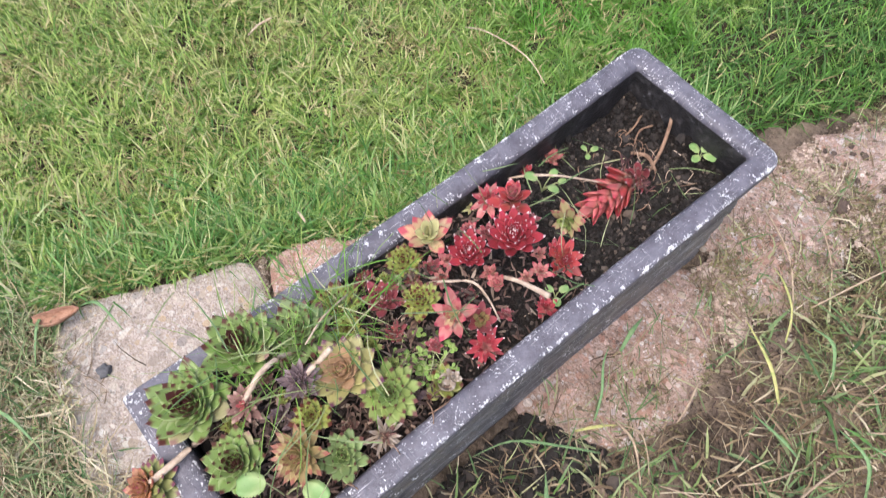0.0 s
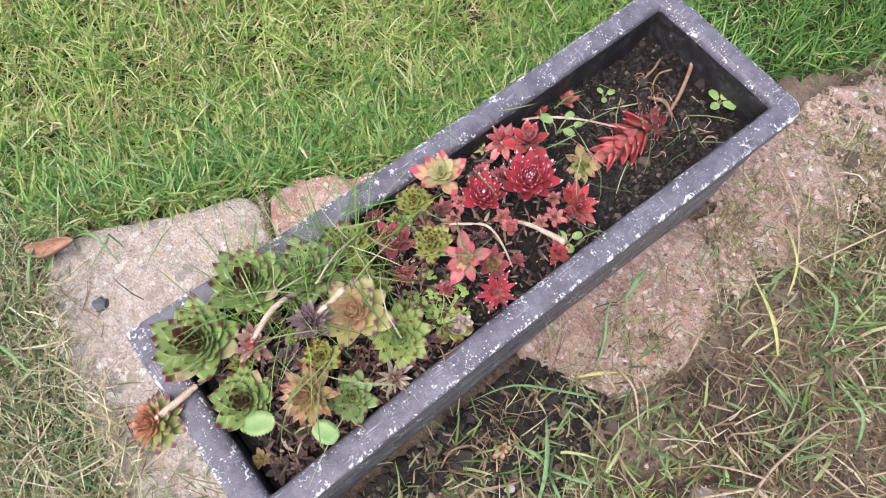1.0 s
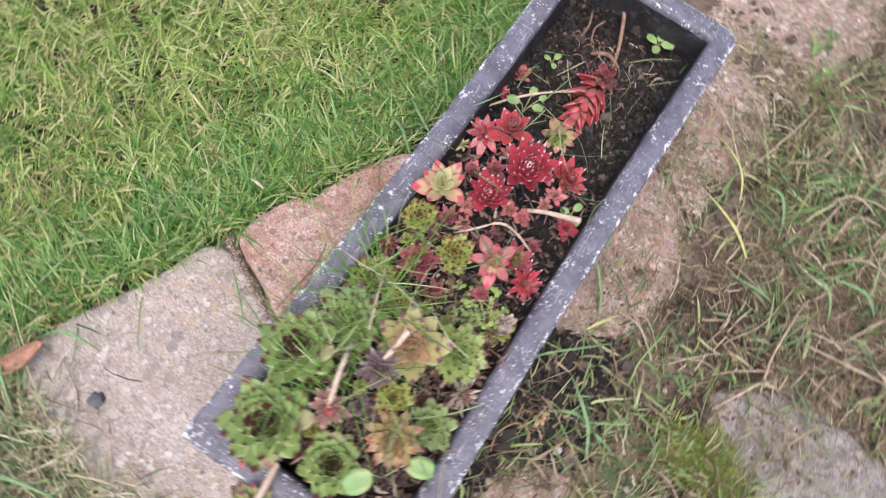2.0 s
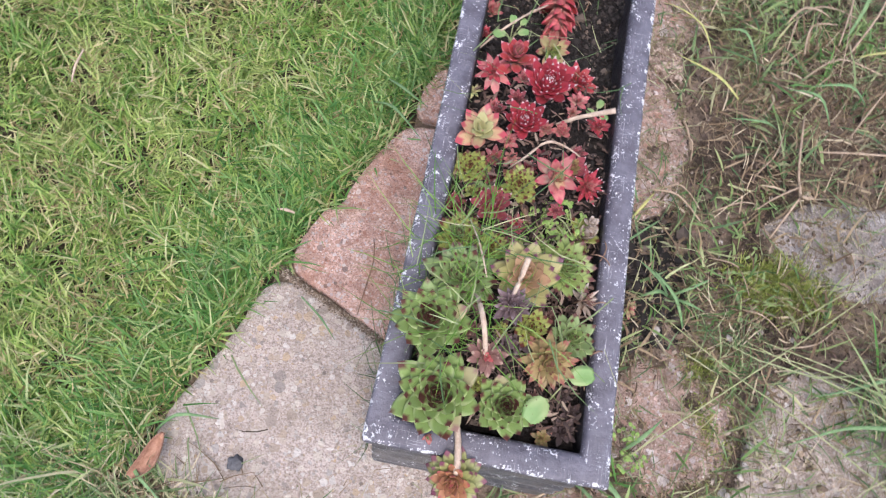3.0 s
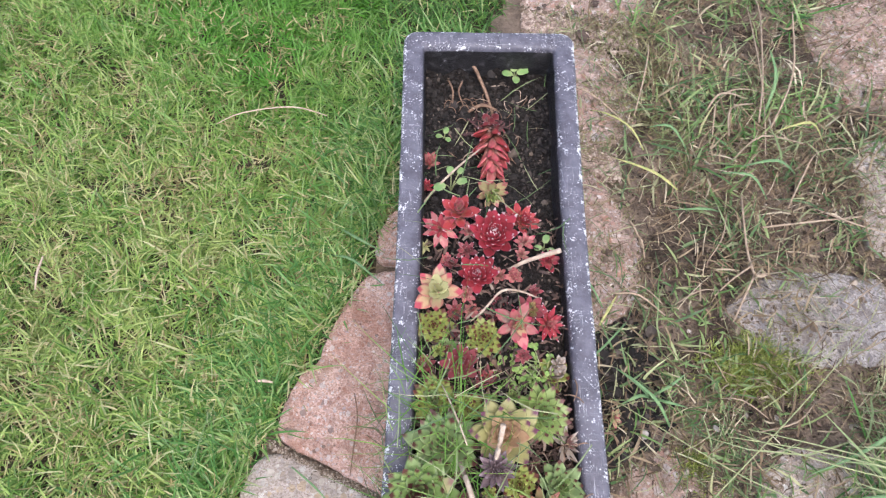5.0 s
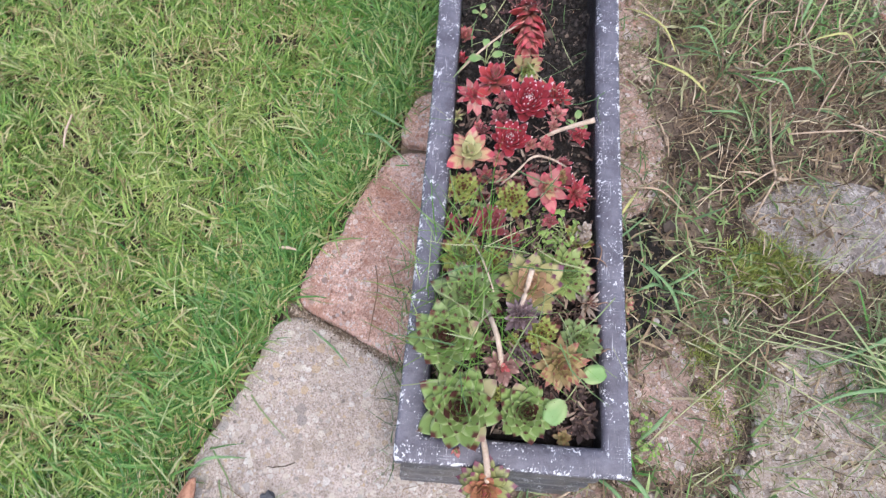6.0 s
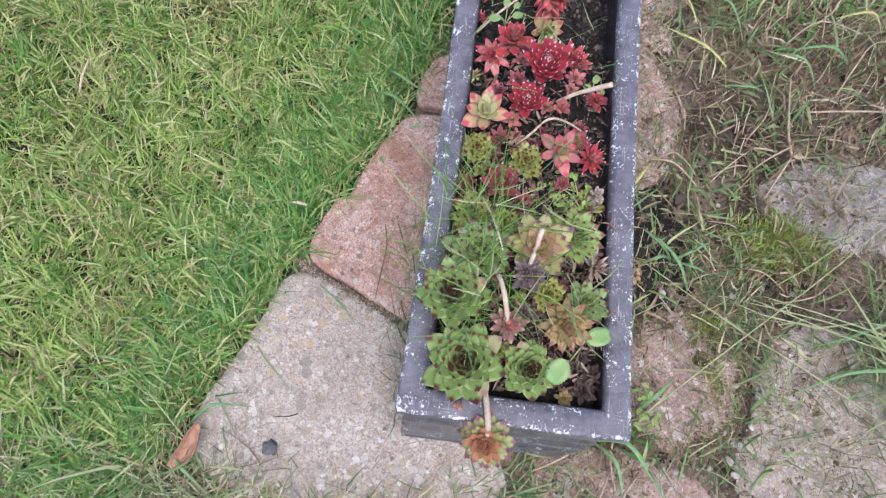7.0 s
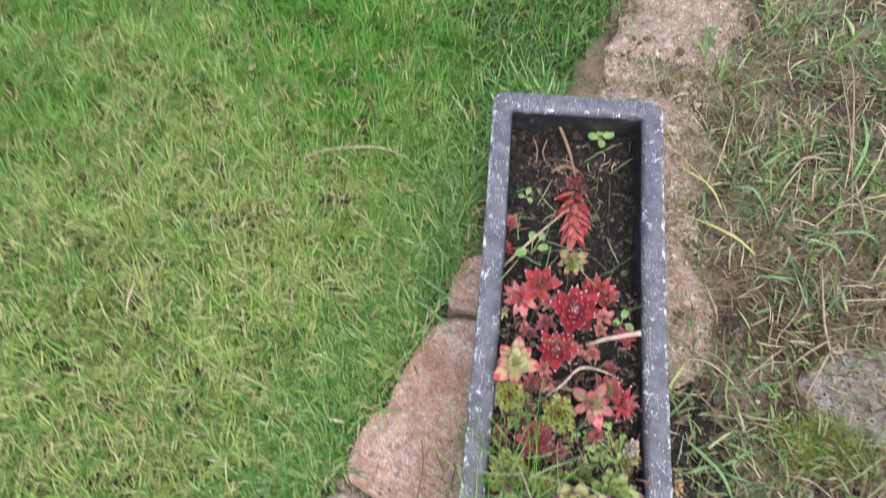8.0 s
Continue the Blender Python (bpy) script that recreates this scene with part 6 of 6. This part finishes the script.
# earth and short growth creeping over the slab edges
edge_x, edge_y, edge_z = [], [], []
for _, _, top, outline in STONES:
    if top > 0:
        continue
    px, py = np.array(outline).T
    cx, cy = px.mean(), py.mean()
    n = 2600
    x, y = r2.uniform(px.min(), px.max(), n), r2.uniform(py.min(), py.max(), n)
    core = inside([(cx + (a - cx) * 0.8, cy + (b - cy) * 0.8) for a, b in outline], x, y)
    keep = inside(outline, x, y) & (r2.random(n) < np.where(core, 0.2, 0.8) + 0.9 * field(x, y, 16, 91.0)) & ~in_trough(x, y, 0.0)
    edge_x.append(x[keep])
    edge_y.append(y[keep])
    edge_z.append(np.maximum(scatter_z(x[keep], y[keep]), np.where(core[keep], top + 0.001, top - 0.003)))
x, y, z = np.concatenate(edge_x), np.concatenate(edge_y), np.concatenate(edge_z)
tagged(new("slab_dirt", lumps("slab_dirt", np.stack([x, y, z], 1), r2.gamma(1.6, 0.0007, len(x)) + 0.0006, DIRT_CRUMB, r2)), "crumbs of earth washed over the slab edges", "earth", kind="stuff")
x, y, z = x + r2.normal(0, 0.004, len(x)), y + r2.normal(0, 0.004, len(x)), z
keep = (field(x, y, 13, 95.0) > -0.02) & ~in_trough(x, y, 0.0)
x, y, z = x[keep], y[keep], z[keep]
grass("edge_growth", "short mossy growth creeping over the slab edges", x, y, CRUST, (0.004, 0.014), (0.0008, 0.0018), (0.3, 1.3), (0.0, 0.8), r2, z=z)
# withered brown skins round the root end of the fallen plant
n = 60
x, y = r2.normal(0.002, 0.01, n), r2.normal(0.524, 0.009, n)
z = np.array([soil_z(a, b) for a, b in zip(x, y)]) + r2.uniform(0.001, 0.012, n)
tagged(new("withered_skins", blades("withered_skins", np.stack([x, y, z], 1), r2.uniform(0, 6.28, n), r2.uniform(0.5, 1.5, n), r2.uniform(0.008, 0.018, n), r2.uniform(0.001, 0.004, n), r2.uniform(-0.5, 1.0, n), SKIN, r2)), "withered brown skins round a fallen houseleek", "litter", kind="stuff")

# crumbs filling the joint between slab and brick
n = 2600
u = r2.random(n)
x, y = np.interp(u, [0, 0.3, 0.6, 1], [-0.25, -0.205, -0.15, -0.1]) + r2.normal(0, 0.0015, n), np.interp(u, [0, 0.3, 0.6, 1], [0.177, 0.155, 0.132, 0.11]) + r2.normal(0, 0.003, n)
tagged(new("joint_earth", lumps("joint_earth", np.stack([x, y, r2.uniform(-0.002, 0.007, n)], 1), r2.uniform(0.0006, 0.0016, n), DIRT_CRUMB, r2)), "earth filling the joint between slab and brick", "earth", kind="stuff")

# the lawn going on all round, out of reach
n = 130000
rad, turn = 0.7 + 2.8 * r2.random(n) ** 1.2, r2.uniform(0, 2 * math.pi, n)
x, y = -0.25 + rad * np.cos(turn), 0.5 + rad * np.sin(turn)
keep = np.array([outer_turf(a, b) for a, b in zip(x, y)]) & ((rad > 0.98) | (r2.random(n) < 0.6))
x, y = x[keep], y[keep]
grass("outer_lawn", "short green lawn round the planter and path", x, y, LAWN, (0.025, 0.05), (0.004, 0.008), (0.3, 1.3), (0.0, 1.0), r2, z=np.full(len(x), -0.006))

# reddish twig lying on the brick
brick_twig = holder("dry_twig", pose(0, 0, 0), "thin reddish forked twig lying on the brick", "twig")
part("stem", tube("stem", [(-0.154, 0.236, 0.014), (-0.148, 0.208, 0.016), (-0.15, 0.174, 0.015), (-0.152, 0.141, 0.013)], (0.0006, 0.0009, 0.0009, 0.0006), TWIG), brick_twig)
part("branch", tube("branch", [(-0.148, 0.21, 0.016), (-0.14, 0.206, 0.017), (-0.131, 0.202, 0.014)], (0.0007, 0.0006, 0.0004), TWIG), brick_twig)
# dry stems in the grass before the trough
for pts in ([(0.05, -0.03, 0.006), (0.08, -0.012, 0.02), (0.112, 0.012, 0.03)], [(-0.02, -0.1, 0.012), (0.0, -0.075, 0.02), (0.035, -0.055, 0.014)], [(0.115, -0.1, 0.004), (0.12, -0.06, 0.02), (0.135, -0.02, 0.012)]):
    stick("dry_straw", pts, (0.001, 0.0014, 0.0009), DULL_STALK, "pale dry grass stem lying on the earth", "straw", "dry stems on the earth")
n = 260
x, y = r2.normal(0.03, 0.04, n), r2.normal(-0.075, 0.03, n)
keep = ~in_trough(x, y)
grass("front_grass", "thin grass growing before the trough", x[keep], y[keep], WEED, (0.02, 0.05), (0.001, 0.0026), (0.4, 1.3), (0.0, 1.0), r2, z=np.full(int(keep.sum()), 0.0))

# long pale blades lying in over the corner of the pale slab
n = 70
x, y = r2.normal(-0.34, 0.03, n), r2.normal(-0.1, 0.06, n)
grass("long_grass", "long pale grass blades leaning over the pale slab", x, y, PALE_BLADE, (0.06, 0.12), (0.0012, 0.003), (0.6, 1.25), (0.0, 0.6), r2, az=r2.normal(0.2, 1.1, n))

# dark lumps added in place of pits in the slabs at the far end
PIT_LUMP = wood_material("dark_pit_lump", (0.05, 0.036, 0.03), (0.12, 0.085, 0.07), 0.9)
for k, (px, py, size) in enumerate([(0.115, 0.906, 0.005), (0.137, 0.906, 0.007), (0.124, 0.896, 0.004), (0.107, 0.877, 0.004), (0.189, 0.883, 0.008), (0.155, 0.863, 0.004), (0.241, 0.908, 0.005), (0.138, 0.798, 0.008), (0.165, 0.814, 0.014), (0.28, 0.914, 0.008), (0.097, 0.87, 0.004), (0.153, 0.412, 0.005), (0.172, 0.435, 0.006)]):
    pebble((px, py, 0.0), (size, size * 0.75, size * 0.35), PIT_LUMP, "dark lump in place of a pit in the paving", 50 + k)
# pale stones along the edge of the mossy slab
for k, (px, py, size) in enumerate([(0.304, 0.063, 0.006), (0.286, 0.026, 0.007), (0.274, 0.009, 0.007), (0.28, -0.006, 0.007), (0.28, 0.204, 0.006), (0.193, 0.196, 0.008), (0.173, 0.46, 0.004), (0.199, -0.009, 0.004)]):
    pebble((px, py, 0.001), (size * 0.75, size * 0.5, size * 0.22), DULL_PEBBLE, "small pale pebble on the earth", 70 + k)
# tall dry stems and a bleached leaf in the grass at the far end
stick("dry_straw", [(0.406, 0.642, 0.012), (0.415, 0.7, 0.03), (0.425, 0.77, 0.034), (0.436, 0.84, 0.03), (0.442, 0.89, 0.014)], (0.0012, 0.0012, 0.0011, 0.001, 0.0009), DULL_STALK, "long dry grass stem lying in the rough grass", "straw", "dry stems on the earth")
stick("dry_straw", [(0.227, 0.654, 0.008), (0.24, 0.7, 0.024), (0.252, 0.745, 0.026), (0.262, 0.785, 0.012)], (0.001, 0.0012, 0.0011, 0.0008), DULL_STALK, "long dry grass stem lying in the rough grass", "straw", "dry stems on the earth")
stick("dry_straw", [(0.142, 0.777, 0.006), (0.175, 0.748, 0.014), (0.206, 0.721, 0.012), (0.225, 0.7, 0.005)], (0.0009, 0.0011, 0.001, 0.0008), DULL_STALK, "pale dry grass stem lying on the slab", "straw", "dry stems on the earth")
ribbon("wild_grass", [(0.332, 0.66, 0.012), (0.345, 0.676, 0.03), (0.365, 0.676, 0.034), (0.385, 0.67, 0.03)], 0.005, DULL_STALK, "bleached dry grass leaf in the rough grass")

# lush mixed growth beside the path at the far end
r3 = np.random.default_rng(123)
n = 2600
x, y = r3.uniform(0.25, 0.72, n), r3.uniform(0.43, 1.1, n)
keep = (r3.random(n) < 0.12 + 0.45 * ((y > 0.62) & (x < 0.45)) + 1.1 * field(x, y, 8, 101.0)) & (x > np.interp(y, [0.43, 0.7, 0.9, 1.1], [0.34, 0.25, 0.3, 0.36])) & ~on_stone(x, y)
x, y = x[keep], y[keep]
grass("rough_grass", "rough tangled green grass beside the path", x, y, ROUGH, (0.025, 0.065), (0.0018, 0.0048), (0.4, 1.4), (0.0, 1.5), r3)
n = 2400
x, y = r3.uniform(0.22, 0.72, n), r3.uniform(0.4, 1.1, n)
keep = (r3.random(n) < 0.25 + 1.2 * field(x, y, 9, 111.0)) & (x > np.interp(y, [0.4, 0.7, 0.9, 1.1], [0.3, 0.24, 0.3, 0.36])) & ~on_stone(x, y)
x, y = x[keep], y[keep]
grass("dead_blades", "tan curled dead grass tangled in the rough grass", x, y, STRAW, (0.015, 0.05), (0.0012, 0.0042), (0.6, 1.5), (-1.8, 2.0), r3, z=scatter_z(x, y) + r3.uniform(0.0, 0.02, len(x)))
# thin olive film of short growth over the algae-covered slab
n = 5200
x, y = r3.uniform(0.09, 0.3, n), r3.uniform(0.57, 0.86, n)
keep = (r3.random(n) < 0.3 + 1.1 * field(x, y, 14, 121.0) + 1.6 * (x - 0.17)) & ~in_trough(x, y)
x, y = x[keep], y[keep]
grass("fine_weeds", "short olive growth creeping over the slab", x, y, CRUST, (0.006, 0.02), (0.0008, 0.0018), (0.4, 1.4), (0.0, 0.8), r3, z=np.maximum(scatter_z(x, y), -0.001))
# tufts of leafy weed by the corner of the trough
for cx, cy, reach, count, seed in ((0.165, 0.07, 0.014, 10, 21), (0.172, 0.038, 0.018, 14, 22)):
    chickweed((cx, cy, 0.0), reach, count, seed)

# pale trodden earth filling the joints between the pinkish slabs
for line_x, line_y, spread, label in (((0.07, 0.12, 0.2, 0.25), (0.842, 0.835, 0.814, 0.803), 0.012, "pinkish earth filling the joint between far slabs"),
                                      ((0.104, 0.13, 0.165, 0.2), (0.608, 0.603, 0.58, 0.566), 0.011, "pinkish earth filling the joint between worn slabs")):
    n = 4200
    x = r3.uniform(line_x[0], line_x[-1], n)
    y = np.interp(x, line_x, line_y) + r3.normal(0, spread, n)
    keep = ~in_trough(x, y, 0.002)
    x, y = x[keep], y[keep]
    tagged(new("joint_earth", lumps("joint_earth", np.stack([x, y, r3.uniform(-0.007, -0.002, len(x))], 1), r3.gamma(1.6, 0.0006, len(x)) + 0.0008, PINK_CRUMB, r3)), label, "earth", kind="stuff")
# rust and brown leaf litter on the dark earth beside the trough
n = 1500
x, y = r3.uniform(0.105, 0.5, n), r3.uniform(0.1, 0.62, n)
keep = (r3.random(n) < np.where(on_stone(x, y), 0.12, 0.55) + 0.9 * field(x, y, 12, 131.0)) & ~in_trough(x, y)
x, y = x[keep], y[keep]
me = blades("leaf_litter", np.stack([x, y, np.maximum(scatter_z(x, y), -0.006) + 0.001], 1), r3.uniform(0, 6.28, len(x)), r3.uniform(0.9, 1.5, len(x)), r3.uniform(0.004, 0.013, len(x)), r3.uniform(0.0012, 0.004, len(x)), r3.uniform(-1.4, 1.2, len(x)), SCRAP, r3)
tagged(new("leaf_litter", me), "rust brown leaf litter on the dark earth", "litter", kind="stuff")

# thin growth and straw over the earth beside the trough
n = 1500
x, y = r3.uniform(0.11, 0.42, n), r3.uniform(0.0, 0.44, n)
keep = (r3.random(n) < 0.35 + 1.1 * field(x, y, 13, 141.0) + 0.5 * (x - 0.2)) & ~in_trough(x, y, 0.008) & (~on_stone(x, y) | (r3.random(n) < 0.12))
x, y = x[keep], y[keep]
grass("thin_grass", "thin green grass on the earth beside the trough", x, y, ROUGH, (0.015, 0.045), (0.0016, 0.0038), (0.4, 1.4), (0.0, 1.6), r3, z=np.maximum(scatter_z(x, y), -0.004))
n = 1700
x, y = r3.uniform(0.12, 0.5, n), r3.uniform(0.0, 0.46, n)
keep = (r3.random(n) < 0.3 + 1.1 * field(x, y, 11, 151.0) + 0.6 * (x - 0.25)) & ~in_trough(x, y, 0.008) & (~on_stone(x, y) | (r3.random(n) < 0.25))
x, y = x[keep], y[keep]
grass("dead_grass", "pale dry curled straw on the earth beside the trough", x, y, STRAW, (0.012, 0.04), (0.0008, 0.0024), (0.8, 1.5), (-1.6, 1.8), r3, z=np.maximum(scatter_z(x, y), -0.004) + r3.uniform(0.0, 0.012, len(x)))

# grass stalk with a seed head beside the grey slab
seed_grass = holder("wild_grass", pose(0, 0, 0), "thin grass stalk with a pale seed head", "grass")
head = [Vector(p) for p in ((0.392, 0.27, 0.036), (0.41, 0.285, 0.042), (0.428, 0.302, 0.043), (0.447, 0.321, 0.04))]
part("stalk", tube("stalk", [(0.335, 0.225, 0.0), (0.36, 0.243, 0.024)] + [tuple(p) for p in head], (0.0007, 0.0007, 0.0006, 0.0005, 0.0005, 0.0003), GREEN_STEM), seed_grass)
grain = tube("grain", [(0, 0, 0), (0, 0.002, 0.0003), (0, 0.0045, 0.0006), (0, 0.007, 0.001)], (0.0002, 0.0006, 0.0005, 0.0002), HUSK, 5)
for k in range(26):
    u = k / 25 * 2.999
    p = head[int(u)].lerp(head[int(u) + 1], u - int(u))
    part("grain", grain, seed_grass, Matrix.Translation(p) @ Matrix.Rotation(radians(-45 + (38 if k % 2 else -38)), 4, "Z") @ Matrix.Rotation(radians(25 * math.sin(2.4 * k)), 4, "X"))
# rusty root curling out of the dark soil beside the trough
stick("dry_root", [(0.132, 0.152, 0.0), (0.126, 0.17, 0.014), (0.136, 0.19, 0.02), (0.152, 0.192, 0.016), (0.16, 0.178, 0.004)], (0.0009, 0.0013, 0.0013, 0.0011, 0.0007), TWIG, "rusty curled root in the dark soil beside the trough", "root")
# houseleek bit fallen beside the trough
rosette((0.158, 0.213, 0.009), 0.012, 16, L_CREAMY, L_SALMON, "yellow and pink houseleek bit fallen on dark soil", (10, 76), 0.26, (0.5, -0.2, 0.8), seed=95, name="houseleek_offset", point=0.6)
ribbon("wild_grass", [(0.235, 0.595, 0.006), (0.214, 0.622, 0.024), (0.184, 0.648, 0.02), (0.162, 0.664, 0.008)], 0.004, LEAF_TURNING, "long grass blade turning yellow over the slab", "broad grass blades")
